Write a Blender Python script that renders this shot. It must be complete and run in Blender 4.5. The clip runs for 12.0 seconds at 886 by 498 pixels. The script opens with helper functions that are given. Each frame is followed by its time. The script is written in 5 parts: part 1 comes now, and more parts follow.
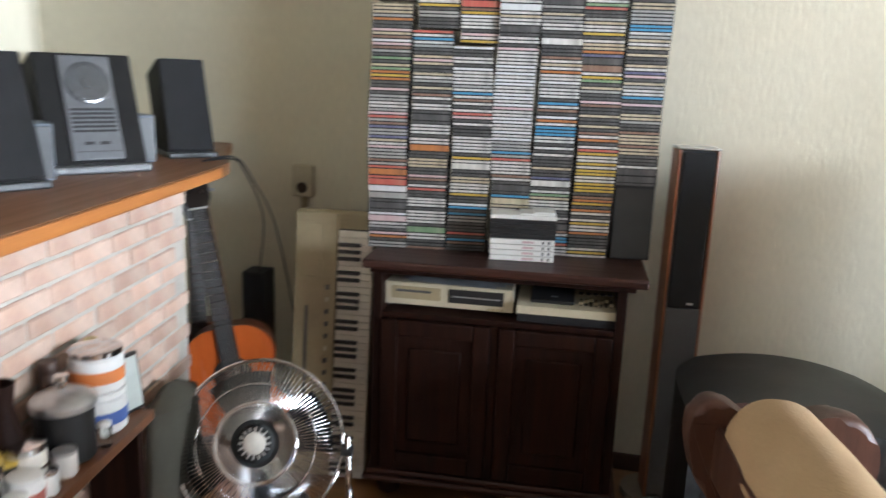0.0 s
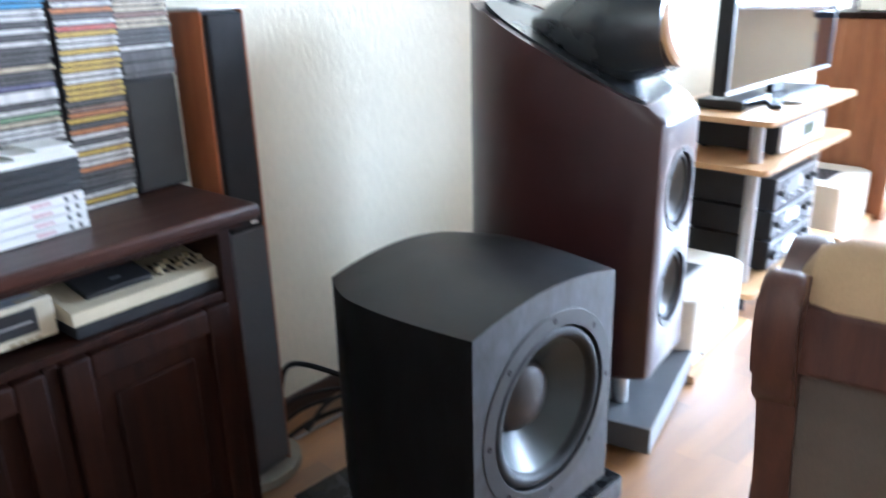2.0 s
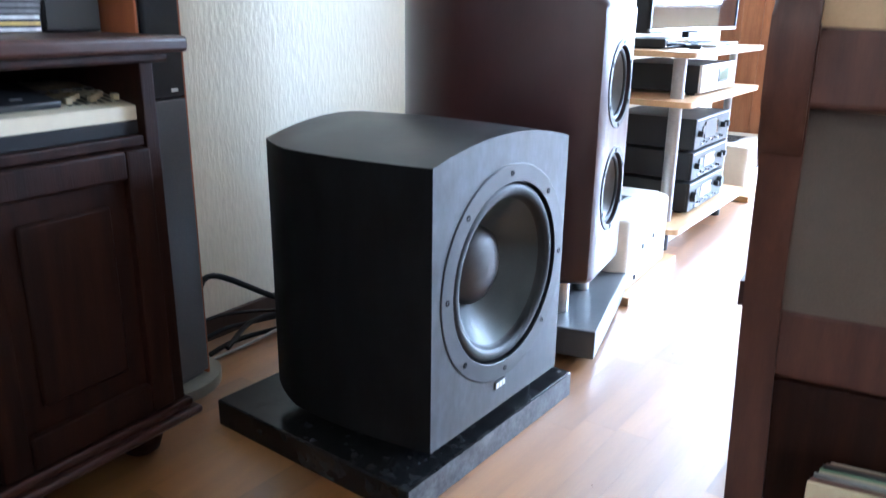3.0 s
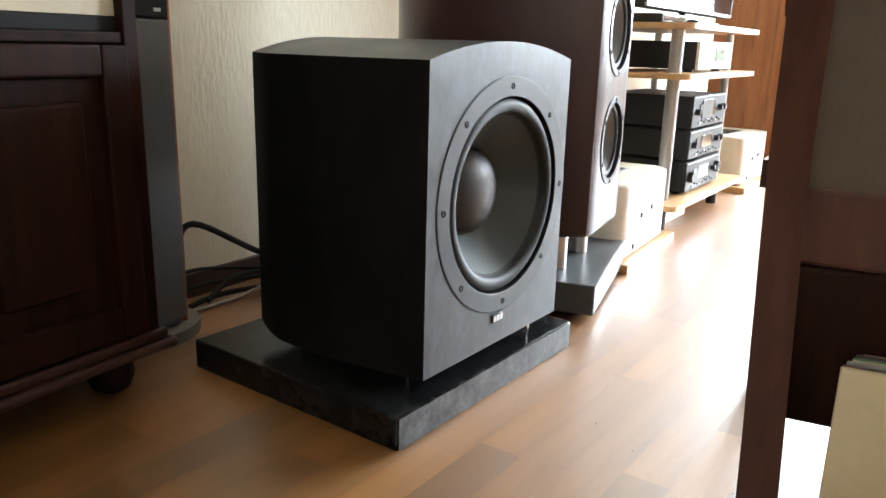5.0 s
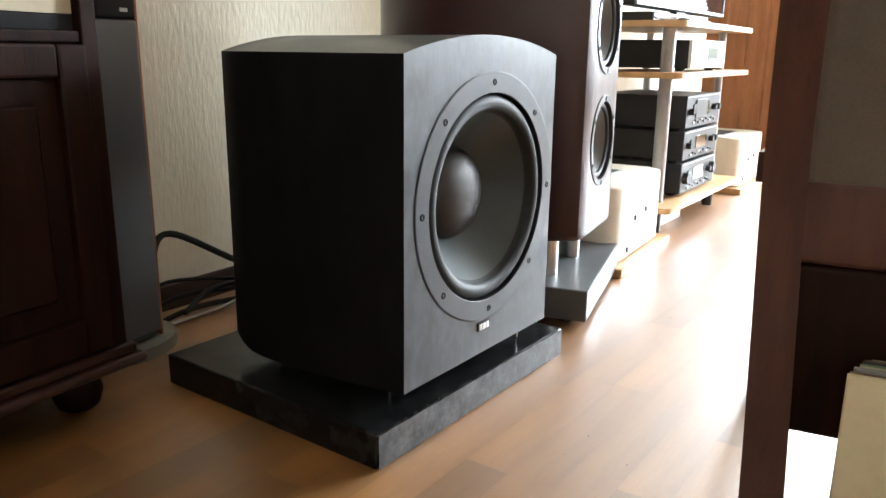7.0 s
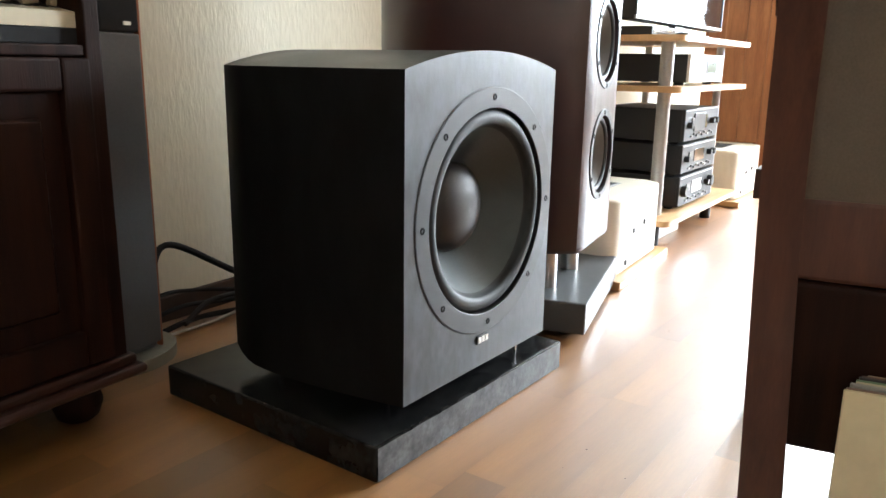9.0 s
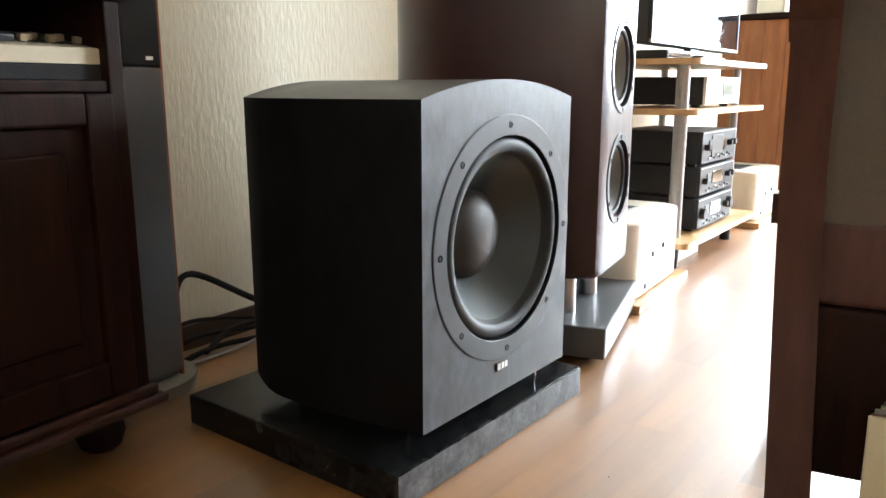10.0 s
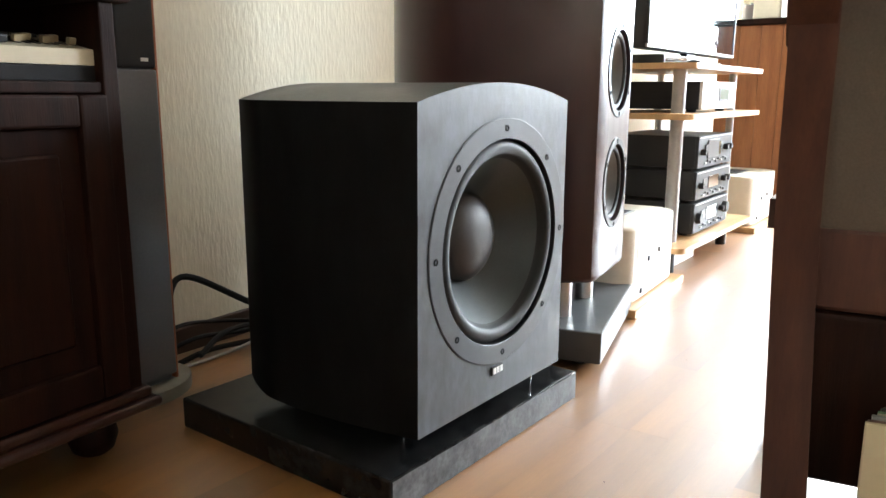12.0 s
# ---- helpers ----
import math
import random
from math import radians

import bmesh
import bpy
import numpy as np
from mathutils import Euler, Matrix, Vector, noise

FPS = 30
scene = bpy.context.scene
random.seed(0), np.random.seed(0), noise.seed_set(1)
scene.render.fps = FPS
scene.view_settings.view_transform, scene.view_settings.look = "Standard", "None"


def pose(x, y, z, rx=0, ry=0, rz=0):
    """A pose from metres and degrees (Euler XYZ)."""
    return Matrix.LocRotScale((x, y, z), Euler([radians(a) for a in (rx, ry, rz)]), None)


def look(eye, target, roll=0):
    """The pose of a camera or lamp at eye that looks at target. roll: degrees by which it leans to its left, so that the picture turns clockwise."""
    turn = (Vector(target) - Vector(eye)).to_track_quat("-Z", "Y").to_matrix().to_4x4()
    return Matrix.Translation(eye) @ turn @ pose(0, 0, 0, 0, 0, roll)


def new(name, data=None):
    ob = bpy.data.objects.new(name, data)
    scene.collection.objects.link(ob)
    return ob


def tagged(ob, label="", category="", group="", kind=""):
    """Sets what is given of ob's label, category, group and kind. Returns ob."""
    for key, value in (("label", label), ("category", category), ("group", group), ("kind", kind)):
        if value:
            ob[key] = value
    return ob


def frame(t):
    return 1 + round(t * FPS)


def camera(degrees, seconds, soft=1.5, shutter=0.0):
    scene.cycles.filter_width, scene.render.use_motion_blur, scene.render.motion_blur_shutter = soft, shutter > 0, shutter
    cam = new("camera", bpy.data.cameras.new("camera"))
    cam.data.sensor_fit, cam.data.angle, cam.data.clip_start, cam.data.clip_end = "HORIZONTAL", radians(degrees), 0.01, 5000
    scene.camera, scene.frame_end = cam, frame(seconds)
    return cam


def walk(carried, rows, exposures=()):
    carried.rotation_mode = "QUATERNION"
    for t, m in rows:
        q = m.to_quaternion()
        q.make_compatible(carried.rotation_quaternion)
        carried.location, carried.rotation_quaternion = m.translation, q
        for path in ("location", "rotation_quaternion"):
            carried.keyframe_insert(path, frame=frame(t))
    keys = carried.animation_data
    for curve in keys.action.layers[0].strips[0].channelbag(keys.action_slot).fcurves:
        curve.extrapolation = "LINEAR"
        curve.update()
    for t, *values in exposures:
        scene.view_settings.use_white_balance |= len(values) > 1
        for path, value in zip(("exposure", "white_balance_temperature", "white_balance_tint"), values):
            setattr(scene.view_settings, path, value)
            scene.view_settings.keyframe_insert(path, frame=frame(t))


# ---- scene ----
cam = camera(60.2, 12.0, shutter=0.5)

PATH = [
    (0, (0.234, 0.214, 1.382), (0.091, 2.157, 0.933), 2.2),
    (0.5, (-0.083, 0.464, 1.381), (0.252, 2.377, 0.903), 1.9),
    (0.8, (-0.211, 0.631, 1.348), (0.343, 2.479, 0.821), 2.7),
    (1, (-0.258, 0.760, 1.352), (0.479, 2.552, 0.857), 1.2),
    (1.2, (-0.298, 0.899, 1.330), (0.677, 2.573, 0.832), 2.0),
    (1.5, (-0.272, 1.026, 1.295), (0.902, 2.559, 0.774), -0.1),
    (2, (-0.326, 1.223, 1.242), (1.226, 2.289, 0.567), -1.5),
    (2.5, (-0.359, 1.335, 1.056), (1.312, 2.198, 0.375), 1.7),
    (3, (-0.379, 1.316, 0.878), (1.331, 2.163, 0.279), 0.8),
    (5, (-0.358, 1.336, 0.656), (1.386, 2.167, 0.137), 1.6),
    (5.5, (-0.348, 1.326, 0.654), (1.402, 2.151, 0.147), 0.5),
    (6, (-0.345, 1.32, 0.649), (1.41, 2.136, 0.148), 0.6),
    (6.5, (-0.314, 1.33, 0.645), (1.442, 2.144, 0.142), 1.2),
    (7, (-0.286, 1.338, 0.634), (1.464, 2.167, 0.136), 0.7),
    (9, (-0.293, 1.337, 0.641), (1.465, 2.166, 0.169), 1.0),
    (9.5, (-0.294, 1.336, 0.643), (1.468, 2.151, 0.161), 1.5),
    (10, (-0.296, 1.334, 0.648), (1.453, 2.214, 0.236), 0.0),
    (10.5, (-0.29, 1.336, 0.647), (1.462, 2.214, 0.247), -0.0),
    (11, (-0.3, 1.33, 0.648), (1.455, 2.192, 0.226), 0.6),
    (11.5, (-0.3, 1.332, 0.643), (1.457, 2.196, 0.236), 0.2),
    (12, (-0.291, 1.336, 0.647), (1.464, 2.207, 0.244), 0.3),
]
EXPOSURE = [(0, 0.35, 5850, 10), (1, 0.8, 5600, 10), (2, 1.1, 4950, 10), (3, 1.25, 4700, 10), (4.2, 1.0, 5750, 10), (5, 0.92, 6050, 8), (12, 0.92, 6050, 8)]
walk(cam, [(t, look(eye, target, roll)) for t, eye, target, roll in PATH], EXPOSURE)

# ---- light ----
ROOM = pose(1.15, 2.76, 0, 0, 0, -8)     # u along the long wall, v negative into the room
world = bpy.data.worlds.new("sky")
scene.world = world
world.use_nodes = True
wn = world.node_tree.nodes
sky = wn.new("ShaderNodeTexSky")
sky.sky_type, sky.sun_disc = "NISHITA", False
sky.sun_elevation, sky.sun_rotation = radians(40), radians(70)
wn["Background"].inputs["Strength"].default_value = 0.12
world.node_tree.links.new(sky.outputs[0], wn["Background"].inputs["Color"])
sun = new("sun", bpy.data.lights.new("sun", "SUN"))
sun.data.energy, sun.data.angle, sun.data.color = 1.0, radians(12), (1, 0.96, 0.9)
sun.matrix_world = look((9, 3, 7), (4, -4, 0))
WIN_V0, WIN_V1, WIN_Z0, WIN_Z1, END_U = -4.6, -0.85, 0.95, 2.4, 5.3
day = new("window_daylight", bpy.data.lights.new("window_daylight", "AREA"))
day.data.shape, day.data.size, day.data.size_y = "RECTANGLE", WIN_V1 - WIN_V0, WIN_Z1 - WIN_Z0
day.data.energy, day.data.color = 430, (0.88, 0.95, 1.0)
day.matrix_world = ROOM @ pose(END_U + 0.1, (WIN_V0 + WIN_V1) / 2, (WIN_Z0 + WIN_Z1) / 2, 90, 0, 90)


# ---- materials ----
def mat(name, col, rough=0.5, metal=0.0, col2=None, scale=8.0, bump=0.0, bscale=60.0, stretch=(1, 1, 1), coat=0.0, fine=0.08, spec=0.5, rvar=0.1):
    """A surface with two scales of colour variation, gloss variation and fine relief."""
    m = bpy.data.materials.new(name)
    m.use_nodes = True
    nt = m.node_tree
    n, l = nt.nodes, nt.links
    b = n["Principled BSDF"]
    b.inputs["Metallic"].default_value = metal
    b.inputs["Coat Weight"].default_value = coat
    b.inputs["Coat Roughness"].default_value = 0.12
    b.inputs["Specular IOR Level"].default_value = spec
    tc = n.new("ShaderNodeTexCoord")
    mp = n.new("ShaderNodeMapping")
    mp.inputs["Scale"].default_value = stretch
    l.new(tc.outputs["Object"], mp.inputs[0])
    big, small = n.new("ShaderNodeTexNoise"), n.new("ShaderNodeTexNoise")
    big.inputs["Scale"].default_value, small.inputs["Scale"].default_value = scale, bscale
    big.inputs["Detail"].default_value, small.inputs["Detail"].default_value = 5, 4
    l.new(mp.outputs[0], big.inputs[0]), l.new(mp.outputs[0], small.inputs[0])
    ramp = n.new("ShaderNodeValToRGB")
    ramp.color_ramp.elements[0].position, ramp.color_ramp.elements[1].position = 0.32, 0.68
    c2 = col2 or tuple(min(1, c * 0.82) for c in col)
    ramp.color_ramp.elements[0].color, ramp.color_ramp.elements[1].color = (*col, 1), (*c2, 1)
    l.new(big.outputs[0], ramp.inputs[0])
    hsv = n.new("ShaderNodeHueSaturation")
    rng = n.new("ShaderNodeMapRange")
    rng.inputs["To Min"].default_value, rng.inputs["To Max"].default_value = 1 - fine * 2, 1 + fine * 2
    l.new(small.outputs[0], rng.inputs[0])
    l.new(rng.outputs[0], hsv.inputs["Value"]), l.new(ramp.outputs[0], hsv.inputs["Color"])
    l.new(hsv.outputs[0], b.inputs["Base Color"])
    r2 = n.new("ShaderNodeMapRange")
    r2.inputs["To Min"].default_value, r2.inputs["To Max"].default_value = max(0.02, rough - rvar), min(1, rough + rvar)
    l.new(big.outputs[0], r2.inputs[0]), l.new(r2.outputs[0], b.inputs["Roughness"])
    if bump:
        bp = n.new("ShaderNodeBump")
        bp.inputs["Strength"].default_value, bp.inputs["Distance"].default_value = bump, 0.004
        l.new(small.outputs[0], bp.inputs["Height"]), l.new(bp.outputs[0], b.inputs["Normal"])
    return m


def per_piece(m, lo, hi):
    """Lets each separate piece of a material differ a little in value."""
    n, l = m.node_tree.nodes, m.node_tree.links
    hsv = next(x for x in n if x.bl_idname == "ShaderNodeHueSaturation")
    out = n.new("ShaderNodeHueSaturation")
    info, rng = n.new("ShaderNodeObjectInfo"), n.new("ShaderNodeMapRange")
    rng.inputs["To Min"].default_value, rng.inputs["To Max"].default_value = lo, hi
    l.new(info.outputs["Random"], rng.inputs[0]), l.new(rng.outputs[0], out.inputs["Value"])
    l.new(hsv.outputs[0], out.inputs["Color"])
    l.new(out.outputs[0], n["Principled BSDF"].inputs["Base Color"])
    return m


M_WALL = mat("textured_wallpaper", (0.71, 0.665, 0.53), 0.75, col2=(0.65, 0.605, 0.47), scale=1.6, bump=0.55, bscale=85, stretch=(1, 1, 0.3), fine=0.05)
# dark tone for the unseen south wall, chosen to cut bounced light
M_DIMWALL = mat("light_cutting_brown", (0.15, 0.09, 0.055), 0.6, scale=3, stretch=(5, 5, 0.5), bscale=40)
# mid beige instead of white, so the unseen ceiling returns less light
M_CEIL = mat("bounce_damping_beige", (0.55, 0.52, 0.46), 0.9, scale=1)
M_FLOOR = per_piece(mat("oak_laminate", (0.212, 0.083, 0.0135), 0.36, spec=0.6, col2=(0.30, 0.132, 0.025), scale=7, bump=0.03, bscale=120, stretch=(0.25, 2.5, 1), fine=0.07, rvar=0.05), 0.68, 1.2)
M_FLOOR.node_tree.nodes["Principled BSDF"].inputs["Coat Weight"].default_value = 1.0
M_FLOOR.node_tree.nodes["Principled BSDF"].inputs["Coat Roughness"].default_value = 0.48
M_FLOOR.node_tree.nodes["Principled BSDF"].inputs["Coat IOR"].default_value = 1.75
M_BRICK = per_piece(mat("pale_brick", (0.58, 0.45, 0.37), 0.9, col2=(0.50, 0.33, 0.25), scale=9, bump=0.6, bscale=45, fine=0.1), 0.82, 1.15)
M_MORTAR = mat("mortar", (0.50, 0.47, 0.42), 0.95, scale=14, bump=0.6, bscale=90)
M_MANTEL = mat("varnished_orange_pine", (0.46, 0.18, 0.05), 0.35, col2=(0.35, 0.125, 0.035), scale=5, stretch=(6, 0.5, 6), bscale=40, fine=0.08)
M_MANTELTOP = mat("worn_brown_pine_top", (0.20, 0.085, 0.038), 0.4, col2=(0.14, 0.058, 0.025), scale=5, stretch=(6, 0.5, 6), bscale=40, fine=0.1)
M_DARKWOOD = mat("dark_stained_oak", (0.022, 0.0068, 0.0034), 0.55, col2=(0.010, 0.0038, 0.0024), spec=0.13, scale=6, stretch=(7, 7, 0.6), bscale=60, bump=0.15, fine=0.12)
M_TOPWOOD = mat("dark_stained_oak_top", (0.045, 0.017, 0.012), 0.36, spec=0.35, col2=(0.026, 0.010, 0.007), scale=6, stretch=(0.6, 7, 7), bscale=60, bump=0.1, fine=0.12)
M_CHAIRWOOD = mat("chestnut_chair_wood", (0.08, 0.033, 0.021), 0.45, col2=(0.05, 0.02, 0.013), spec=0.36, scale=7, stretch=(6, 6, 0.7), bscale=60, bump=0.08, fine=0.1)
M_TAN = mat("tan_suede", (0.42, 0.29, 0.16), 0.85, col2=(0.36, 0.24, 0.13), scale=6, bump=0.25, bscale=220, fine=0.06)
M_GREYFAB = mat("taupe_fabric", (0.11, 0.088, 0.066), 0.95, col2=(0.085, 0.068, 0.052), scale=5, bump=0.2, bscale=350, fine=0.1)
# subwoofer sides near black for their shade; scuffed front paler for window sheen
M_BLACKASH = mat("shaded_black_ash_veneer", (0.0065, 0.0063, 0.0065), 0.45, col2=(0.010, 0.010, 0.0105), scale=9, stretch=(3, 3, 1), rvar=0.1, spec=0.05, bump=0.03, bscale=90, fine=0.1)
M_SUBFRONT = mat("scuffed_window_lit_black_front", (0.010, 0.011, 0.012), 0.46, col2=(0.05, 0.055, 0.06), scale=18, stretch=(1.5, 1.5, 0.8), rvar=0.3, spec=0.42, bump=0.1, bscale=40, fine=0.3)
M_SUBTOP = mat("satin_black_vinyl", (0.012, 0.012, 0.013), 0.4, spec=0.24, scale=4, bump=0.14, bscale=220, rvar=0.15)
M_SLATE = mat("polished_dark_slate", (0.005, 0.005, 0.0055), 0.2, spec=0.26, col2=(0.022, 0.022, 0.022), scale=38, bump=0.05, bscale=60, fine=0.3, rvar=0.12)
# mottled stone, several times paler than the slab for the window's reflection
M_SLATE_EDGE = mat("rough_window_lit_slate_edge", (0.022, 0.023, 0.025), 0.45, spec=0.45, col2=(0.095, 0.098, 0.104), scale=30, bump=0.15, bscale=120, fine=0.3, rvar=0.15)
M_GREYSLAB = mat("satin_grey_plinth", (0.082, 0.088, 0.095), 0.38, spec=0.65, scale=5, bscale=200)
M_SCREW = mat("blackened_screw", (0.004, 0.004, 0.004), 0.8, spec=0.08)
M_BLACK = mat("matt_black_plastic", (0.015, 0.015, 0.016), 0.5, scale=10, bscale=200)
M_RUBBER = mat("black_rubber", (0.012, 0.012, 0.012), 0.55, scale=10, bscale=200)
M_GRILLE = mat("black_grille_cloth", (0.012, 0.012, 0.014), 0.85, bump=0.5, bscale=600)
M_RING = mat("charcoal_driver_ring", (0.016, 0.0165, 0.0175), 0.46, spec=0.4, scale=10, bscale=150)
M_SURROUND = mat("dark_rubber_surround", (0.014, 0.0155, 0.016), 0.58, spec=0.35, scale=10, bscale=150)
M_CONE = mat("grey_paper_cone", (0.030, 0.041, 0.043), 0.38, col2=(0.023, 0.032, 0.034), scale=9, bump=0.04, bscale=240, fine=0.1)
M_ALUCONE = mat("mid_grey_cone", (0.12, 0.125, 0.13), 0.4, scale=8)
M_DUSTCAP = mat("brown_black_dust_cap", (0.032, 0.026, 0.023), 0.48, scale=14, bump=0.04, bscale=260, fine=0.12)
M_ROSE = mat("dark_rosewood_veneer", (0.034, 0.010, 0.0105), 0.36, col2=(0.030, 0.0085, 0.009), scale=4, stretch=(6, 6, 0.5), bscale=70, fine=0.12, coat=0.2)
M_CHERRY = mat("cherry_veneer", (0.36, 0.12, 0.045), 0.35, col2=(0.27, 0.085, 0.03), scale=5, stretch=(7, 7, 0.6), bscale=60)
M_GREYPAINT = mat("dark_grey_lacquer", (0.05, 0.054, 0.058), 0.4, scale=4, bscale=150)
M_HEAD = mat("slate_head_lacquer", (0.03, 0.035, 0.04), 0.25, scale=4, bscale=150, coat=0.3)
M_SILVER = mat("brushed_aluminium", (0.62, 0.62, 0.62), 0.32, metal=0.9, scale=6, stretch=(0.3, 4, 4), bscale=90)
M_CHROME = mat("chrome", (0.72, 0.72, 0.73), 0.12, metal=1.0, scale=5, rvar=0.05)
M_STEEL = mat("grey_steel_post", (0.42, 0.42, 0.42), 0.4, metal=0.5, scale=5)
M_WHITEAMP = mat("ivory_enamel", (0.78, 0.74, 0.64), 0.4, scale=3, fine=0.03)
M_WHITEFRONT = mat("white_enamel_front", (0.8, 0.8, 0.78), 0.35, scale=3, fine=0.03)
M_BEECH = mat("light_beech", (0.56, 0.35, 0.17), 0.4, col2=(0.5, 0.30, 0.14), scale=5, stretch=(0.5, 6, 6), bscale=70)
M_PINE = mat("knotty_pine", (0.33, 0.13, 0.048), 0.45, col2=(0.23, 0.083, 0.028), scale=6, stretch=(5, 5, 0.6), bscale=40, fine=0.16)
M_BEIGE = mat("beige_plastic", (0.56, 0.50, 0.36), 0.45, scale=5, fine=0.04)
M_CREAM = mat("aged_cream_plastic", (0.35, 0.29, 0.175), 0.5, scale=4, fine=0.06, col2=(0.30, 0.24, 0.14))
M_KEYW = mat("white_key", (0.76, 0.72, 0.62), 0.3, scale=6, fine=0.03)
M_KEYB = mat("black_key", (0.015, 0.014, 0.013), 0.35)
M_WHITE = mat("white_plastic", (0.78, 0.78, 0.76), 0.4, scale=5, fine=0.03)
M_GUITAR = mat("orange_spruce_top", (0.55, 0.12, 0.022), 0.25, col2=(0.46, 0.09, 0.016), scale=4, stretch=(8, 8, 0.6), coat=0.4)
M_GSIDE = mat("red_brown_mahogany", (0.16, 0.045, 0.02), 0.3, scale=5, stretch=(1, 1, 4), coat=0.4)
M_EBONY = mat("ebony", (0.02, 0.014, 0.011), 0.4)
M_CLEAR = mat("jewel_case_plastic", (0.05, 0.05, 0.05), 0.2, scale=12, fine=0.05)
M_PAPER = mat("cream_sleeve_card", (0.56, 0.50, 0.33), 0.75, scale=6, fine=0.05, col2=(0.52, 0.46, 0.30))
M_OLIVE = mat("olive_cloth", (0.055, 0.05, 0.036), 0.95, bump=0.5, bscale=200)
M_CABLE = mat("black_cable", (0.010, 0.010, 0.011), 0.6, spec=0.25)
M_SKIRT = mat("dark_skirting", (0.05, 0.025, 0.016), 0.5, scale=5)
M_FRAMEW = mat("white_window_paint", (0.8, 0.8, 0.78), 0.4, scale=4, fine=0.03)
M_LABEL = mat("orange_label", (0.65, 0.2, 0.05), 0.6)
M_BLUE = mat("blue_label", (0.08, 0.15, 0.45), 0.6)
M_JAR = mat("ceramic_white_jar", (0.7, 0.67, 0.6), 0.25, scale=6)
M_LCD = mat("green_grey_display", (0.10, 0.13, 0.09), 0.25, scale=8)
M_COLGREY = mat("silver_grey_lacquer", (0.11, 0.113, 0.118), 0.34, spec=0.6, scale=4, bscale=150)
M_PLATE = mat("olive_grey_base_plate", (0.25, 0.24, 0.20), 0.4, scale=5)


def glassy(name, col, rough, ior=1.45):
    m = bpy.data.materials.new(name)
    m.use_nodes = True
    b = m.node_tree.nodes["Principled BSDF"]
    b.inputs["Base Color"].default_value = (*col, 1)
    b.inputs["Roughness"].default_value = rough
    b.inputs["Transmission Weight"].default_value = 1.0
    b.inputs["IOR"].default_value = ior
    return m


M_GLASS = glassy("window_glass", (1, 1, 1), 0.0, 1.05)
M_JARGLASS = glassy("jar_glass", (0.9, 0.95, 0.92), 0.03)
M_SCREEN = mat("glossy_black_screen", (0.01, 0.01, 0.012), 0.06, rvar=0.01, spec=0.9, coat=1.0)
M_SCREEN.node_tree.nodes["Principled BSDF"].inputs["Coat Roughness"].default_value = 0.03
SPINES = [mat("spine_" + n, c, 0.35, col2=c2, scale=38, stretch=(1, 0.1, 0.1), bscale=160, fine=0.2) for n, c, c2 in (
    ("white", (0.72, 0.71, 0.68), (0.35, 0.34, 0.33)), ("black", (0.025, 0.025, 0.025), (0.12, 0.12, 0.12)),
    ("grey", (0.22, 0.22, 0.22), (0.4, 0.4, 0.38)), ("cream", (0.58, 0.50, 0.36), (0.30, 0.25, 0.17)),
    ("red", (0.42, 0.045, 0.04), (0.5, 0.2, 0.15)), ("orange", (0.52, 0.19, 0.05), (0.3, 0.12, 0.05)),
    ("yellow", (0.58, 0.42, 0.06), (0.4, 0.25, 0.05)), ("blue", (0.04, 0.22, 0.42), (0.1, 0.3, 0.5)),
    ("navy", (0.035, 0.045, 0.13), (0.2, 0.2, 0.3)), ("green", (0.08, 0.2, 0.09), (0.3, 0.38, 0.25)),
    ("pink", (0.5, 0.3, 0.32), (0.6, 0.5, 0.5)), ("brown", (0.13, 0.06, 0.04), (0.3, 0.2, 0.15)),
    ("clear", (0.55, 0.57, 0.58), (0.7, 0.71, 0.72)))]


# ---- builders ----
def box(bm, x0, x1, y0, y1, z0, z1, bevel=0.0, seg=2, m=None):
    """Adds a box between two corners, its edges rounded; m places it."""
    flat = bm.faces.layers.int.get("flat") or bm.faces.layers.int.new("flat")
    r = bmesh.ops.create_cube(bm, size=1.0)
    vs = r["verts"]
    for v in vs:
        v.co = Vector(((x0 + x1) / 2 + v.co.x * (x1 - x0), (y0 + y1) / 2 + v.co.y * (y1 - y0), (z0 + z1) / 2 + v.co.z * (z1 - z0)))
    if bevel:
        es = list({e for v in vs for e in v.link_edges})
        r = bmesh.ops.bevel(bm, geom=es, offset=bevel, segments=seg, profile=0.5, affect="EDGES", clamp_overlap=True)
        vs = list({v for f in r["faces"] for v in f.verts} | {v for v in vs if v.is_valid})
    for f in {f for v in vs for f in v.link_faces}:
        f.normal_update()
        if max(abs(c) for c in f.normal) > 0.9999:
            f[flat] = 1
    if m:
        bmesh.ops.transform(bm, matrix=m, verts=vs)
    return bm


def cyl(bm, r0, r1, z0, z1, m=None, seg=24):
    r = bmesh.ops.create_cone(bm, cap_ends=True, segments=seg, radius1=r0, radius2=r1, depth=z1 - z0)
    bmesh.ops.transform(bm, matrix=(m or Matrix()) @ pose(0, 0, (z0 + z1) / 2), verts=r["verts"])
    return bm


def lathe(bm, profile, m=None, seg=40, caps=True, loop=False):
    """Turns a profile of (radius, height) round z."""
    rings = []
    for r, z in profile:
        rings.append([bm.verts.new((m or Matrix()) @ Vector((r * math.cos(2 * math.pi * i / seg), r * math.sin(2 * math.pi * i / seg), z))) for i in range(seg)])
    for a, b in zip(rings, rings[1:] + ([rings[0]] if loop else [])):
        for i in range(seg):
            bm.faces.new((a[i], a[(i + 1) % seg], b[(i + 1) % seg], b[i]))
    for ring, flip in ((rings[0], True), (rings[-1], False)) if caps and not loop else ():
        bm.faces.new(list(reversed(ring)) if flip else ring)
    return bm


